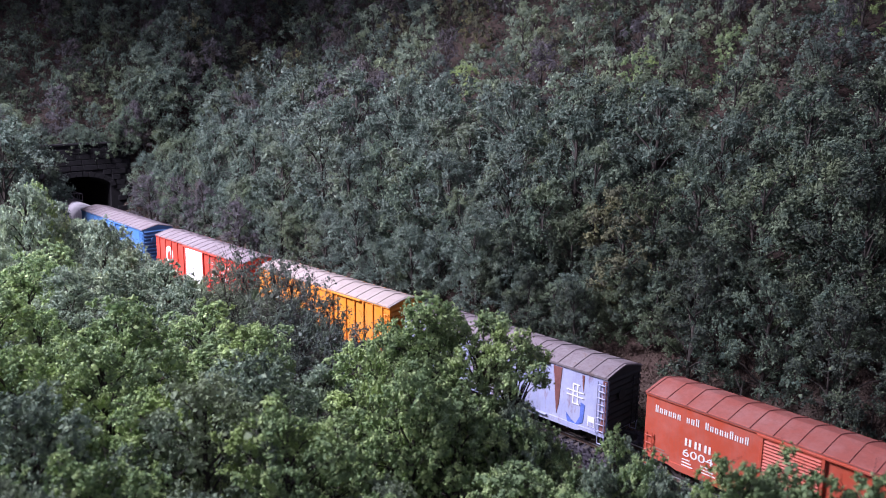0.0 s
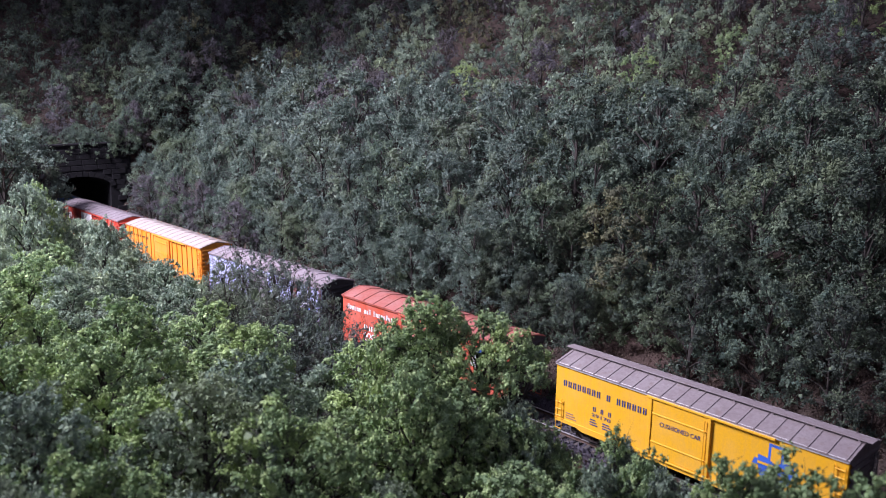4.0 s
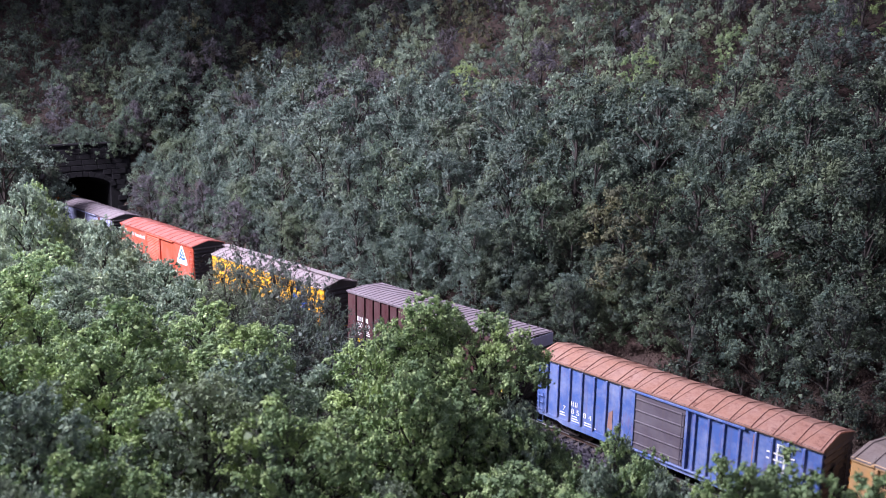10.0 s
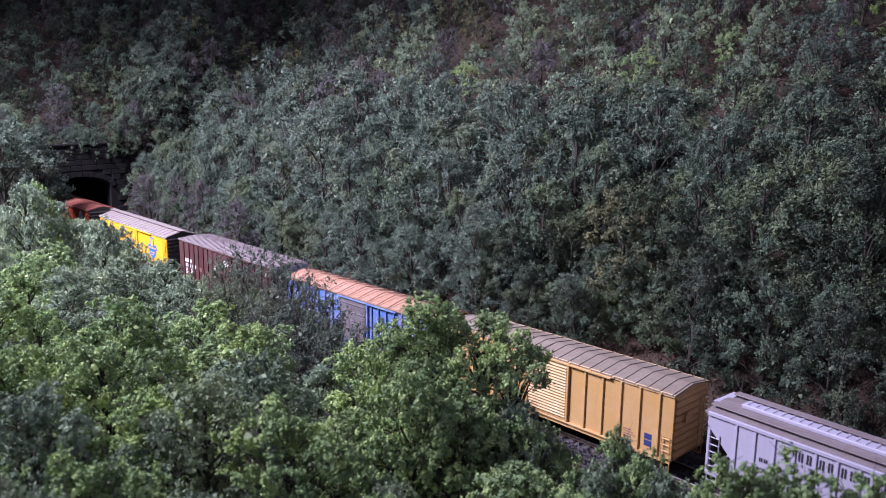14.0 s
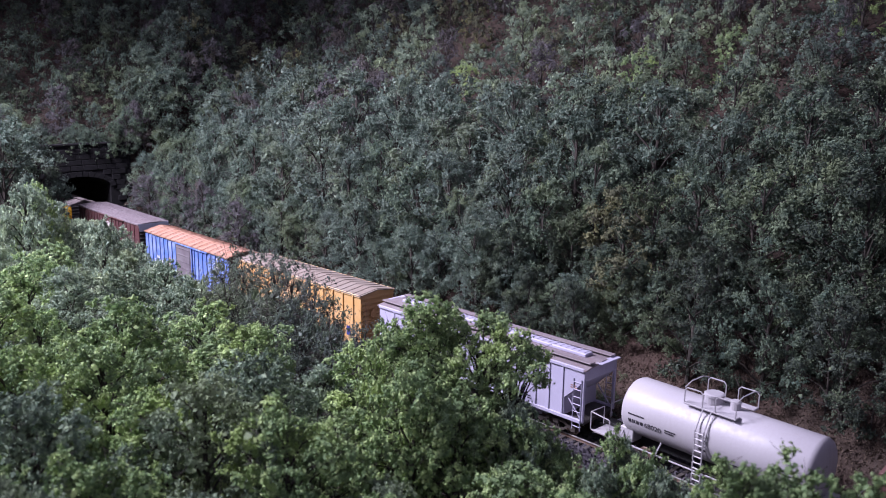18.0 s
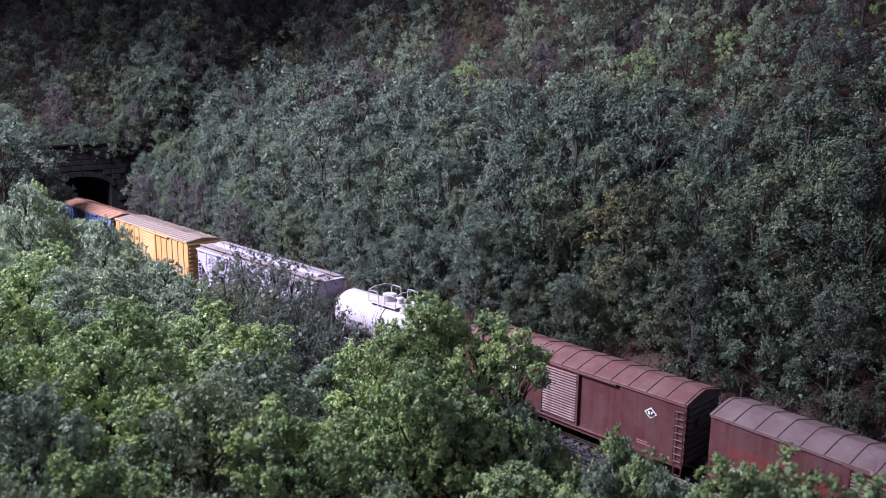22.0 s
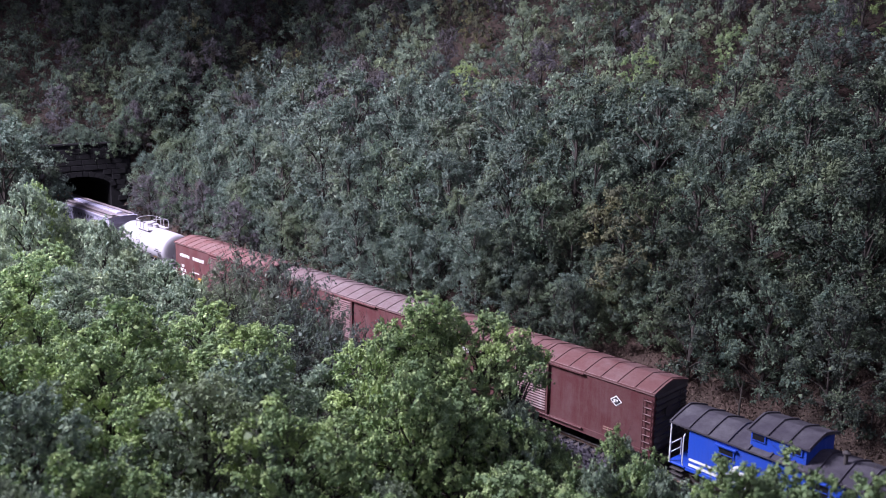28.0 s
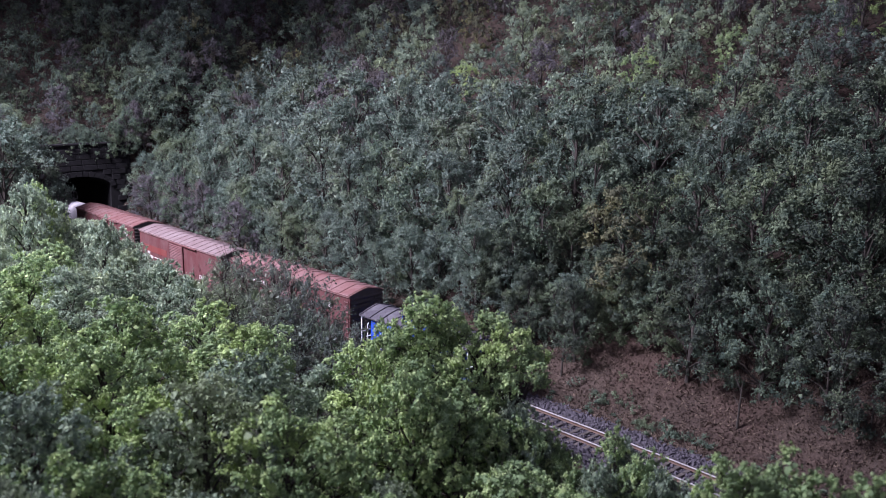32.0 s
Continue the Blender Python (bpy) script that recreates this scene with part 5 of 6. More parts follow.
# oxide-brown cars
OXIDE = paint("oxide_brown_car_paint", (0.088, 0.022, 0.026), amount=0.2, fade=0.05)
# eave strip in a lighter colour, a painted edge highlight under the roof
OXIDE_LIP = paint("pinkish_eave_highlight", (0.24, 0.13, 0.13), amount=0.3, fade=0.1)
OXIDE_ROOF = paint("oxide_brown_roof", (0.14, 0.06, 0.058), (0.08, 0.045, 0.04), 0.4, fade=0.10)
DIM_ROOF = paint("dusty_brown_roof", (0.14, 0.095, 0.098), (0.08, 0.05, 0.045), 0.4, fade=0.10)
for s_left, length, eave, number, roof_ in ((126.01, 14.85, 4.17, "9833", OXIDE_ROOF), (159.04, 15.38, 4.18, "9673", OXIDE_ROOF)):
    c = boxcar("oxide-brown boxcar with white lettering and corrugated door", s_left, length, eave, OXIDE, roof_, DARK_END, door=(-1.27, 1.15), lip=OXIDE_LIP)
    mark(c, bars("LEHIGH", -6.6, 2.92, 1.8, 0.4, Y0), WHITE)
    mark(c, bars("VALLEY", -4.3, 2.92, 2.0, 0.4, Y0), WHITE)
    mark(c, bars("LV", -6.35, 2.02, 0.55, 0.34, Y0), WHITE)
    mark(c, digits(number, -6.6, 1.64, 0.95, 0.28, Y0), WHITE)
    data_lines(c, -6.3, 1.5, 0.5, 3, WHITE)
    data_lines(c, -4.45, 1.92, 1.7, 1, WHITE)
    diamond(c, 5.5, 3.15, 0.36)
    if number == "9833":
        plate(c, "label_plate", rect(-3.5, -2.8, 1.22, 1.55), LABEL_OCHRE)
    data_lines(c, 4.8, 1.6, 0.9, 2, GHOST)
c = boxcar("oxide-brown boxcar with white numbers and a repainted red patch", 142.14, 15.69, 4.13, OXIDE, DIM_ROOF, DARK_END, door=(-1.5, 1.05), lip=OXIDE_LIP)
PATCH = paint("repaint_patch", (0.14, 0.025, 0.024), amount=0.1, fade=0.02)
plate(c, "paint_patch", rect(-6.9, -2.2, 2.35, 2.95), PATCH)
mark(c, bars("CR", -6.2, 2.08, 0.55, 0.34, Y0), WHITE)
mark(c, digits("160789", -6.9, 1.68, 1.8, 0.3, Y0), WHITE)
data_lines(c, -4.8, 1.95, 2.2, 1, WHITE)
data_lines(c, -6.6, 1.5, 1.2, 2, GHOST)
plate(c, "label_plate", rect(-3.65, -2.95, 1.4, 1.75), LABEL_OCHRE)
for x in (3.9, 4.35):
    plate(c, "label_plate", rect(x, x + 0.36, 1.55, 1.85), WHITE)
    plate(c, "label_plate", rect(x + 0.05, x + 0.31, 1.6, 1.8), OXIDE, Y0 - 0.016)
data_lines(c, 5.3, 1.9, 0.7, 4, GHOST)

# faded pale blue car
PALE = paint("faded_pale_blue_car_paint", (0.36, 0.39, 0.60), (0.22, 0.17, 0.20), 0.45, (0.20, 0.09, 0.09), 0.65, fade=0.35)
RUSTY = plain("rust_stain_paint", (0.17, 0.065, 0.06), 0.8, 0, 0.4)
INKBLUE = plain("blue_stain_paint", (0.10, 0.16, 0.50), 0.7, 0, 0.4)
c = boxcar("faded pale blue boxcar with rust streaks and grey roof", -9.77, 15.5, 4.18, PALE, GREY_ROOF, BLACK, door=(-1.6, 1.2), door_mat=DOOR_GREY, lip=GREY_ROOF)
crossed_mark(c, 5.75, 2.75, 0.55, WHITE)
plate(c, "label_plate", rect(6.6, 7.02, 1.25, 1.8), WHITE)
plate(c, "label_plate", rect(6.65, 6.97, 1.3, 1.5), PALE, Y0 - 0.016)
plate(c, "rust_stain", [(4.25, 3.95), (4.85, 3.95), (4.78, 3.2), (4.70, 1.9), (4.55, 1.3), (4.42, 2.4), (4.35, 3.3)], RUSTY)
plate(c, "rust_stain", [(6.15, 3.9), (6.3, 3.9), (6.27, 3.0), (6.2, 3.3)], RUSTY)
plate(c, "rust_stain", [(7.45, 3.95), (7.7, 3.95), (7.7, 1.1), (7.3, 1.1), (7.55, 2.4)], RUSTY)
plate(c, "paint_stain", [(6.12, 2.4), (6.4, 2.3), (6.3, 1.3), (5.8, 1.0), (6.1, 1.6)], INKBLUE)
plate(c, "paint_stain", [(5.2, 1.6), (5.5, 1.3), (5.9, 1.1), (5.3, 1.05)], INKBLUE)

# orange car with the aluminium roof
ORANGE = paint("bright_orange_car_paint", (0.74, 0.25, 0.015), amount=0.2, fade=0.06)
ALU = paint("pale_aluminium_roof", (0.30, 0.25, 0.23), (0.20, 0.14, 0.11), 0.3, fade=0.1)
c = boxcar("bright orange boxcar with dusty pale metal roof", -26.35, 15.28, 4.28, ORANGE, ALU, ORANGE, posts=even(2.2, 6.9, 6) + even(-6.9, -2.2, 6), door=(-1.4, 1.7), corrugated=False, plug=3)
mark(c, bars("Bangor and Aroostook", -6.9, 3.35, 4.2, 0.36, Y0), INK)
mark(c, bars("BAR", -5.6, 2.55, 1.2, 0.36, Y0), INK)
data_lines(c, -6.2, 2.2, 1.8, 3, INK, 0.18)
# scarlet car with the white door
SCARLET = paint("scarlet_car_paint", (0.55, 0.05, 0.028), amount=0.15, fade=0.05)
c = boxcar("scarlet boxcar with a white corrugated door", -43.82, 15.58, 4.18, SCARLET, GREY_ROOF, SCARLET, posts=even(-7, -2.4, 5) + even(2.2, 7, 6), door=(-1.9, 1.2), door_mat=WHITE)
ring = [(-5.2 + 0.75 * math.cos(i * math.pi / 8), 2.75 + 0.75 * math.sin(i * math.pi / 8)) for i in range(16)]
plate(c, "logo_plate", ring, WHITE, Y0, "round white emblem")
plate(c, "logo", [(-5.6, 2.3), (-4.9, 2.3), (-5.0, 2.9), (-5.2, 3.2), (-5.4, 2.8)], SCARLET, Y0 - 0.016)
for z in (3.1, 2.6, 2.1):
    mark(c, bars("xxx xxxx", 2.55, z, 2.9, 0.42, Y0), WHITE)
# plain blue car, and a white tank car before it at the tunnel's mouth
SKY = paint("plain_blue_car_paint", (0.05, 0.18, 0.44), amount=0.15, fade=0.08)
c = boxcar("plain blue boxcar with grey roof", -62.08, 15.5, 4.15, SKY, GREY_ROOF, SKY, door=(-1.6, 1.4))


# ---- covered hopper ----
def covered_hopper():
    lilac = paint("pale_lilac_grey_car_paint", (0.38, 0.355, 0.48), (0.26, 0.22, 0.25), 0.22, fade=0.08)
    car = thing("covered_hopper", "pale lilac-grey ribbed covered hopper car with dark lettering", "hopper car", "freight cars")
    prof = [(-8.2, 4.2), (-8.2, 3.52), (-6.95, 2.32), (-6.95, 1.34), (6.95, 1.34), (6.95, 2.32), (8.2, 3.52), (8.2, 4.2)]
    n = len(prof)
    body = Lump().add([(x, y, z) for y in (-1.47, 1.47) for x, z in prof], [tuple(range(n)), tuple(range(2 * n - 1, n - 1, -1))] + [(i, (i + 1) % n, n + (i + 1) % n, n + i) for i in range(n)])
    part("body", body, lilac, car)
    top = roof_profile(4.2, 0.2, 1.55, 6, True)
    part("roof", Lump().prism(top + [(y, z - 0.08) for y, z in reversed(top)], -8.35, 8.35), VIOLET_ROOF, car)
    trough = part("hatch_trough", Lump().cbox(-7.3, 7.4, -0.32, 0.32, 4.36, 4.56, 0.04), lilac, car)
    slat = Lump().cbox(-0.07, 0.07, -0.24, 0.30, 4.55, 4.585, 0.01).mesh("hatch_bar", lilac)
    for i in range(36):
        part("hatch_bar", slat, None, trough, at=(-7.1 + i * 0.407, 0, 0))
    for side in (-1, 1):
        part("roof_walk", Lump().cbox(-8.3, 8.3, *sorted((side * 0.72, side * 1.18)), 4.42, 4.48, 0.01), VIOLET_ROOF, car, "brownish grey roof walkway")
        post = Lump().cbox(-0.065, 0.065, *sorted((side * 1.45, side * 1.525)), 1.36, 4.02, 0.02).mesh("side_post", lilac)
        for i in range(16):
            part("side_post", post, None, car, at=(-6.75 + i * 0.905, 0, 0))
        part("side_sill", Lump().cbox(-8.1, 8.1, *sorted((side * 1.38, side * 1.55)), 1.18, 1.38, 0.02), lilac, car)
        part("top_chord", Lump().cbox(-8.2, 8.2, *sorted((side * 1.42, side * 1.56)), 4.04, 4.22, 0.02), lilac, car)
        for end in (-1, 1):
            a, b = sorted((end * 7.55, end * 8.05))
            part("ladder", ladder(a, b, side * 1.40, 0.75, 3.6 if end > 0 else 3.2, 7, side * 0.1), lilac, car)
            part("corner_post", Lump().cbox(*sorted((end * 8.05, end * 8.2)), *sorted((side * 1.3, side * 1.47)), 1.2, 3.55, 0.02), lilac, car)
            part("brace", Lump().rod((end * 8.05, side * 1.35, 1.3), (end * 7.1, side * 1.35, 2.4), 0.05, 5), lilac, car)
    for end in (-1, 1):
        # platform coloured near black for the shade under the slope sheet
        part("end_platform", Lump().cbox(*sorted((end * 6.9, end * 8.2)), -1.4, 1.4, 1.08, 1.28, 0.03), DARK_END, car)
        part("end_walk", Lump().cbox(*sorted((end * 8.2, end * 8.6)), -0.5, 1.2, 4.3, 4.36, 0.01), lilac, car)
    for i in range(3):
        x = -4.4 + i * 4.4
        part("hopper_bay", Lump().add([(x + sx * w, sy * d, z) for z, w, d in ((1.4, 1.9, 1.3), (0.42, 0.55, 0.6)) for sx, sy in ((-1, -1), (1, -1), (1, 1), (-1, 1))],
             [(0, 1, 5, 4), (1, 2, 6, 5), (2, 3, 7, 6), (3, 0, 4, 7), (4, 5, 6, 7), (3, 2, 1, 0)]), lilac, car)
    y = -1.482
    for i, pair in enumerate((("N", "O"), ("R", "F"), ("O", "L"), ("K", ""), ("AND", ""), ("W", ""), ("E", "S"), ("T", "E"), ("R", "N"))):
        x0 = -4.04 + i * 0.905
        if pair[0] == "AND":
            mark(car, bars("AND", x0 + 0.16, 3.42, 0.6, 0.34, y), INK)
            continue
        for j, ch in enumerate(pair):
            if ch:
                mark(car, bars(ch, x0 + 0.14 + j * 0.36, 3.34, 0.30, 0.58, y), INK)
    mark(car, bars("NW", -5.6, 2.72, 0.45, 0.26, y), INK)
    mark(car, digits("176", -5.65, 2.22, 0.6, 0.26, y), INK)
    mark(car, digits("100", -4.72, 2.22, 0.55, 0.26, y), INK)
    data_lines(car, -5.55, 2.05, 0.3, 3, INK, 0.13, y)
    data_lines(car, -4.65, 2.05, 0.3, 3, INK, 0.13, y)
    data_lines(car, 4.45, 1.75, 0.35, 2, INK, 0.13, y)
    data_lines(car, 7.35, 3.2, 0.5, 2, GHOST, 0.13, y)
    running_gear(car, 16.5, 12.4)
    TRAIN.append((car, 94.69 + 16.71 / 2))


covered_hopper()


# ---- tank cars ----
def tank_car(s_mid):
    white = paint("white_tank_paint", (0.40, 0.375, 0.41), (0.30, 0.26, 0.27), 0.25, fade=0.0, rough=0.4)
    car = thing("tank_car", "white tank car with railed platform and side ladder", "tank car", "freight cars")
    r, zc = 1.44, 2.70
    prof = [(-4.78, 0.05), (-4.77, 0.5), (-4.73, 0.95), (-4.66, 1.22), (-4.56, 1.37), (-4.40, r)] + [(x, r) for x in (-2.5, 0, 2.5)] + [(4.80, r), (4.96, 1.37), (5.06, 1.22), (5.13, 0.95), (5.17, 0.5), (5.18, 0.05)]
    part("tank_shell", Lump().spin(prof, 40).shift(0, 0, zc), white, car, smooth=True)
    for x in (0.15,):
        part("tank_band", Lump().spin([(x - 0.05, r), (x - 0.05, r + 0.018), (x + 0.05, r + 0.018), (x + 0.05, r)], 40).shift(0, 0, zc), white, car)
    # platform round the dome
    for side in (-1, 1):
        part("platform", Lump().cbox(-1.3, 1.35, *sorted((side * 0.62, side * 1.05)), 4.02, 4.10, 0.015), white, car)
        for x0, x1 in ((-1.3, -0.35), (0.3, 1.33)):
            hoop = [(x0, side * 1.02, 4.05), (x0, side * 1.02, 4.72), (x0 + 0.12, side * 1.02, 4.85), (x1 - 0.12, side * 1.02, 4.85), (x1, side * 1.02, 4.72), (x1, side * 1.02, 4.05)]
            part("railing", Lump().pipe(hoop, 0.03), white, car)
        part("tank_ladder", ladder(-0.30, 0.14, side * 1.46, 0.6, 3.2, 9, side * 0.12, 0.035), white, car)
        part("tank_ladder", Lump().pipe([(-0.30, side * 1.58, 3.15), (-0.30, side * 1.04, 4.05)], 0.035).pipe([(0.14, side * 1.58, 3.15), (0.14, side * 1.04, 4.05)], 0.035), white, car)
        part("side_rail", Lump().pipe([(-6.3, side * 1.45, 1.1), (6.3, side * 1.45, 1.1)], 0.04), white, car)
        for x in (-4.6, -2.4, 2.4, 4.6):
            part("rail_bracket", Lump().rod((x, side * 1.45, 1.1), (x, side * 1.0, 1.62), 0.04, 5), white, car)
    for x in (-1.3, 1.33):
        part("railing", Lump().pipe([(x, -1.02, 4.85), (x, -0.5, 5.02), (x, 0.5, 5.02), (x, 1.02, 4.85)], 0.03), white, car)
    part("dome", Lump().spin([(4.1, 0.42), (4.42, 0.42), (4.44, 0.48), (4.56, 0.48), (4.60, 0.40)], 18, "z").shift(-0.35, 0, 0), white, car, "manway dome with flat lid", smooth=False)
    part("valve_housing", Lump().spin([(4.1, 0.24), (4.45, 0.24), (4.47, 0.28), (4.55, 0.2)], 14, "z").shift(0.75, 0, 0), white, car)
    part("sill", Lump().cbox(-6.4, 6.4, -0.3, 0.3, 0.8, 1.28, 0.03), BLACK, car)
    for end in (-1, 1):
        part("end_platform", Lump().cbox(*sorted((end * 4.7, end * 6.2)), -1.45, 1.45, 1.0, 1.12, 0.02), white, car)
        part("end_railing", Lump().pipe([(end * 6.4, -1.4, 1.1), (end * 6.4, -1.4, 2.05), (end * 6.4, -0.3, 2.05), (end * 6.4, -0.3, 1.1)], 0.032), white, car)
        part("end_railing", Lump().pipe([(end * 6.4, -1.4, 2.05), (end * 5.2, -1.42, 1.95), (end * 5.15, -1.42, 1.1)], 0.032), white, car)
        part("end_railing", Lump().pipe([(end * 6.4, 1.4, 1.1), (end * 6.4, 1.4, 2.05), (end * 6.4, 0.3, 2.05), (end * 6.4, 0.3, 1.1)], 0.032), white, car)
        part("saddle", Lump().cbox(*sorted((end * 4.0, end * 4.8)), -1.05, 1.05, 1.05, 1.75, 0.04), white, car)
    # small writing follows the curve of the shell
    def on_shell(lump):
        lump.v = [(x, -math.sqrt(max(0.1, (r + 0.012 - (y - Y0) * 0.6) ** 2 - (z - zc) ** 2)), z) for x, y, z in lump.v]
        return lump
    mark(car, on_shell(bars("UTLX", -4.1, 2.28, 0.9, 0.26, Y0)), INK)
    mark(car, on_shell(digits("68020", -3.15, 2.28, 0.95, 0.26, Y0)), INK)
    for x, z, w in ((-4.1, 2.72, 0.9), (-2.0, 2.5, 0.6), (-2.0, 2.38, 0.5), (3.6, 2.7, 0.7), (3.3, 2.52, 1.5), (3.9, 2.36, 0.7), (3.9, 2.24, 0.7), (3.9, 2.12, 0.7), (1.4, 1.98, 0.9), (-0.2, 2.2, 0.4)):
        mark(car, on_shell(Lump().slab(rect(x, x + w, z, z + 0.07), Y0)), INK)
    mark(car, on_shell(Lump().slab(rect(2.4, 3.2, 1.75, 1.88), Y0)), LABEL_OCHRE)
    running_gear(car, 12.6, 8.6)
    TRAIN.append((car, s_mid))
    return car


tank_car(112.46 + 5.72)
tank_car(-62.08 - 7.6)


# ---- caboose ----
def caboose():
    blue = paint("royal_blue_car_paint", (0.012, 0.065, 0.45), (0.02, 0.03, 0.12), 0.18, fade=0.02)
    roof_m = paint("dark_tarred_roof", (0.05, 0.044, 0.058), (0.03, 0.025, 0.03), 0.5, fade=0.10)
    glass = plain("dark_window_glass", (0.015, 0.015, 0.02), 0.1, 0, 0.05)
    car = thing("caboose", "royal blue caboose with dark roof, cupola and white railings", "caboose", "freight cars")
    part("body", Lump().cbox(-3.95, 4.1, -1.42, 1.42, 1.08, 3.12, 0.03), blue, car)
    for side in (-1, 1):
        part("side_sill", Lump().cbox(-4.0, 4.15, *sorted((side * 1.38, side * 1.47)), 0.95, 1.14, 0.015), blue, car)
    def roof(name, eave, rise, half, x0, x1, parent):
        top = roof_profile(eave, rise, half, 8, True)
        ob = part(name, Lump().prism(top + [(y, z - 0.08) for y, z in reversed(top)], x0, x1), roof_m, parent)
        pr = roof_profile(eave, rise, half + 0.01, 8, True)
        rib = Lump()
        for (ya, za), (yb, zb) in zip(pr, pr[1:]):
            rib.add([(-0.05, ya, za), (0.05, ya, za), (0.05, yb, zb), (-0.05, yb, zb), (-0.04, ya, za + 0.06), (0.04, ya, za + 0.06), (0.04, yb, zb + 0.06), (-0.04, yb, zb + 0.06)],
                    [(4, 5, 6, 7), (0, 1, 5, 4), (2, 3, 7, 6), (1, 2, 6, 5), (3, 0, 4, 7)])
        me = rib.mesh("roof_rib", roof_m)
        k = max(3, int((x1 - x0) / 0.95))
        for i in range(k + 1):
            part("roof_rib", me, None, ob, at=(x0 + 0.06 + (x1 - x0 - 0.12) * i / k, 0, 0))
        return ob
    roof("roof", 3.14, 0.46, 1.56, -4.95, 5.05, car)
    cup = part("cupola", Lump().cbox(-1.0, 1.55, -1.25, 1.25, 3.2, 4.02, 0.03), blue, car)
    roof("cupola_roof", 4.03, 0.34, 1.38, -1.15, 1.7, car)
    for side in (-1, 1):
        for x in (-0.62, 1.02):
            y = side * 1.255
            w = part("cupola_window", Lump().cbox(x - 0.34, x + 0.34, *sorted((y, y + side * 0.05)), 3.56, 3.96, 0.01), blue, car)
            part("pane", Lump().box(x - 0.27, x + 0.27, *sorted((y + side * 0.05, y + side * 0.056)), 3.62, 3.88), glass, w)
        for x in (-2.0, 2.3):
            y = side * 1.42
            w = part("window", Lump().cbox(x - 0.42, x + 0.42, *sorted((y, y + side * 0.04)), 2.12, 2.84, 0.012), blue, car)
            part("pane", Lump().box(x - 0.34, x + 0.34, *sorted((y + side * 0.04, y + side * 0.048)), 2.2, 2.72), glass, w)
            part("awning", Lump().cbox(x - 0.52, x + 0.52, *sorted((y, y + side * 0.16)), 2.80, 2.88, 0.012), blue, w)
            part("window_bar", Lump().box(x - 0.36, x + 0.36, *sorted((y + side * 0.048, y + side * 0.06)), 2.44, 2.48), blue, w)
    for end in (-1, 1):
        x0, x1 = sorted((end * 4.05, end * 5.0))
        part("end_platform", Lump().cbox(x0, x1, -1.4, 1.4, 0.98, 1.08, 0.02), blue, car)
        xe = end * 4.92
        part("end_door", Lump().cbox(*sorted((end * 4.08, end * 4.14)), -0.4, 0.4, 1.1, 2.95, 0.015), DARK_END, car)
        for side in (-1, 1):
            part("roof_post", Lump().rod((xe, side * 1.38, 1.0), (xe, side * 1.38, 3.1), 0.045, 6), WHITE, car, "white corner post")
            part("hand_rail", Lump().pipe([(end * 4.12, side * 1.46, 2.75), (end * 4.16, side * 1.5, 2.6), (end * 4.16, side * 1.5, 1.3), (end * 4.12, side * 1.46, 1.15)], 0.035), WHITE, car, "white hand rail")
            part("platform_rail", Lump().pipe([(xe, side * 1.38, 1.95), (xe, side * 0.45, 1.95), (xe, side * 0.45, 1.05)], 0.035), WHITE, car, "white end railing")
            part("platform_rail", Lump().pipe([(xe, side * 1.38, 1.5), (xe, side * 0.45, 1.5)], 0.03), WHITE, car)
            for k in range(3):
                part("step", Lump().cbox(x0 + 0.15, x1 - 0.1, *sorted((side * 1.15, side * 1.45)), 0.28 + 0.24 * k, 0.32 + 0.24 * k, 0.01), DARK_END, car)
        part("brake_stand", Lump().rod((xe, 0.2, 1.0), (xe, 0.2, 2.1), 0.04).spin([(0, 0.26), (0.03, 0.26)], 12, "z"), DARK_END, car)
    part("chimney", Lump().spin([(3.45, 0.09), (3.95, 0.09), (3.95, 0.16), (4.02, 0.17), (4.1, 0.05)], 10, "z").shift(2.75, -0.35, 0), DARK_END, car, "dark stove pipe with cap")
    y = -1.424
    plate(car, "stripe", rect(-3.85, -0.85, 1.22, 1.36), WHITE, y, "white stripe")
    plate(car, "stripe", rect(-3.85, -1.5, 1.5, 1.62), WHITE, y, "white stripe")
    for r0, r1 in ((0.66, 0.5), (0.38, 0.22)):
        arc = [(-1.15 + r0 * math.cos(a), 1.55 + r0 * math.sin(a)) for a in even(-0.4, 3.5, 14)] + [(-1.15 + r1 * math.cos(a), 1.55 + r1 * math.sin(a)) for a in even(3.5, -0.4, 14)]
        m = Lump()
        for i in range(13):
            m.slab([arc[i], arc[i + 1], arc[26 - i], arc[27 - i]], y)
        part("logo", m, WHITE, car, "white wheel-shaped emblem")
    mark(car, bars("CONRAIL", 1.78, 1.78, 1.35, 0.32, y), WHITE)
    mark(car, digits("23879", 2.0, 1.38, 1.2, 0.28, y), WHITE)
    for x in (3.35, 3.65):
        plate(car, "label_plate", rect(x, x + 0.26, 1.62, 1.9), GHOST, y)
    part("side_grab", Lump().pipe([(3.35, -1.5, 1.22), (3.7, -1.52, 1.16), (4.0, -1.52, 1.3), (4.08, -1.5, 1.6)], 0.035), WHITE, car, "curved white grab rail")
    data_lines(car, 3.5, 1.3, 0.4, 1, WHITE, 0.13, y)
    part("underframe", Lump().cbox(-4.8, 4.9, -0.4, 0.4, 0.75, 1.0, 0.02).cbox(-1.6, 1.6, -1.1, 1.1, 0.5, 0.96, 0.05), BLACK, car)
    running_gear(car, 10.2, 6.4)
    TRAIN.append((car, 175.48 + 9.79 / 2))


caboose()


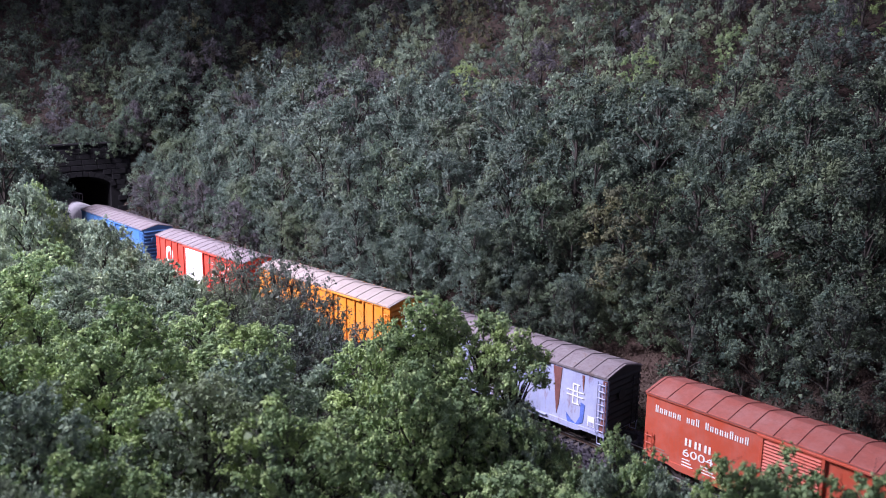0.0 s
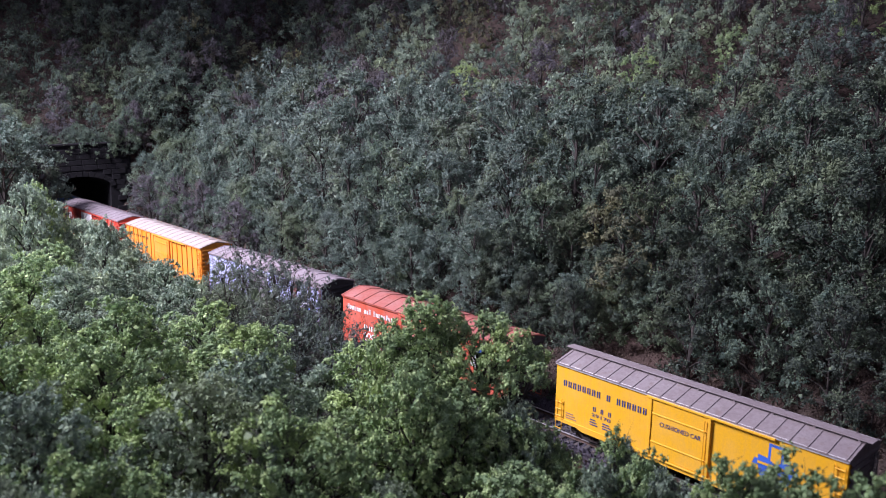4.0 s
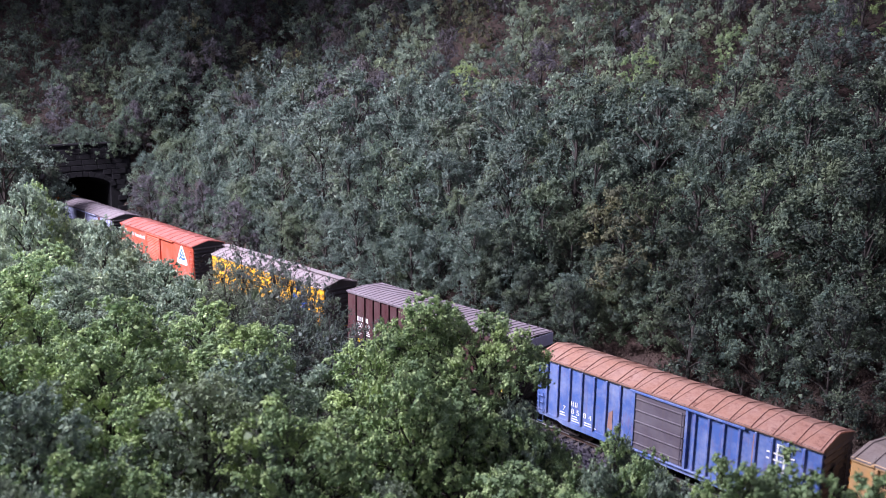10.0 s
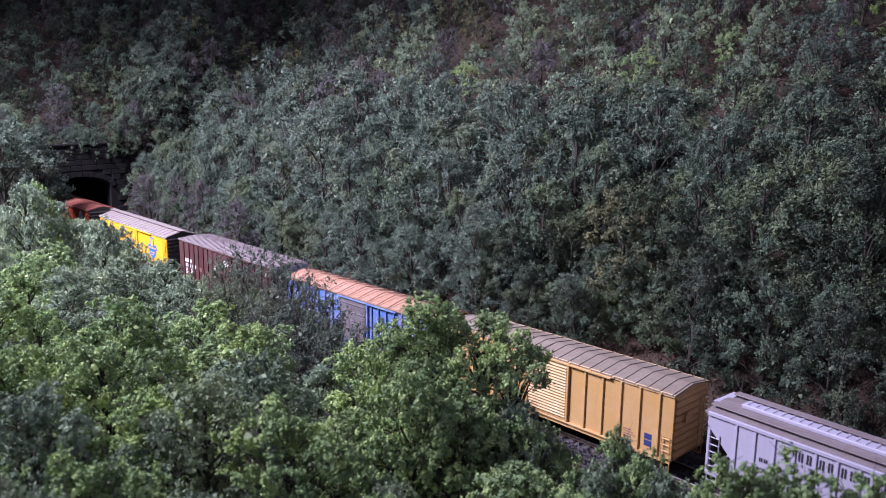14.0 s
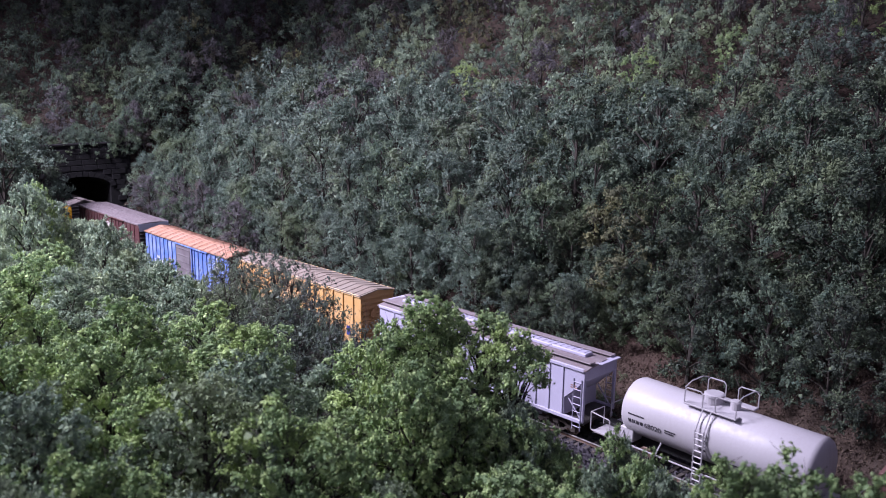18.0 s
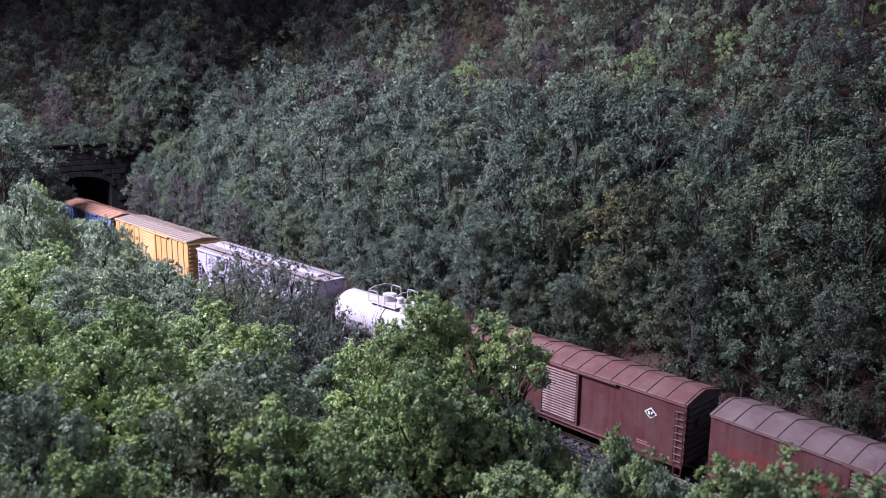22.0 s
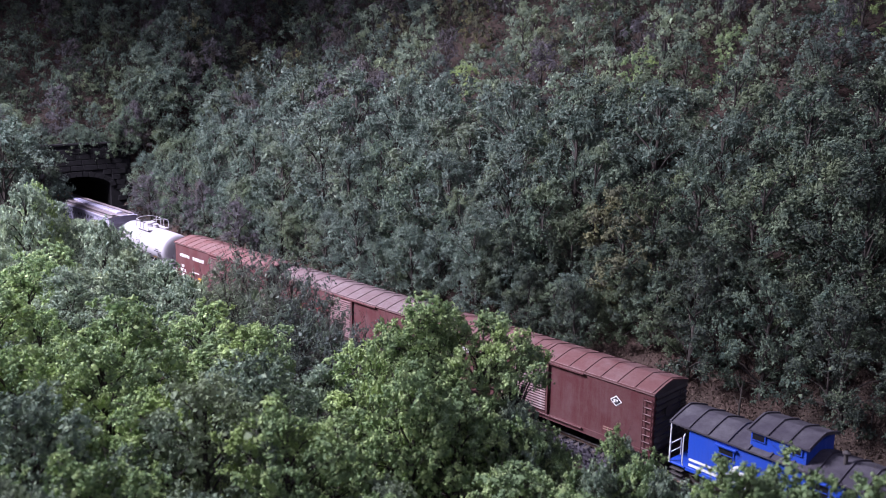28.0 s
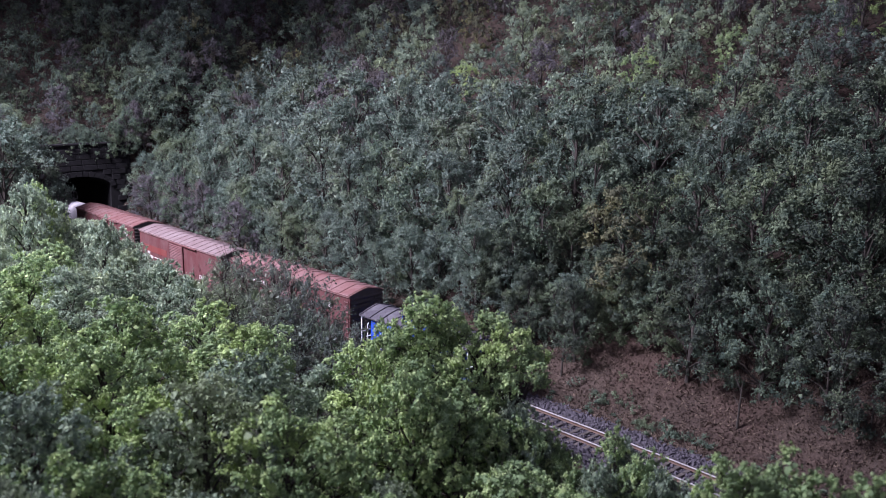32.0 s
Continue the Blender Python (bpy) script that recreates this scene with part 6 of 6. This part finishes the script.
# ---- the train's run, keyed ----
def motions():
    for car, mid in TRAIN:
        walk(car, [(t, on_line(mid - run(t))) for t in range(33)])
    turns = [(i * 0.1, run(i * 0.1) / 0.415) for i in range(321)]
    for wheel, dx, z in ROLLERS:
        walk(wheel, [(t, Matrix.Translation((dx * K, 0, z * K)) @ Matrix.Rotation(-a, 4, "Y")) for t, a in turns])


motions()
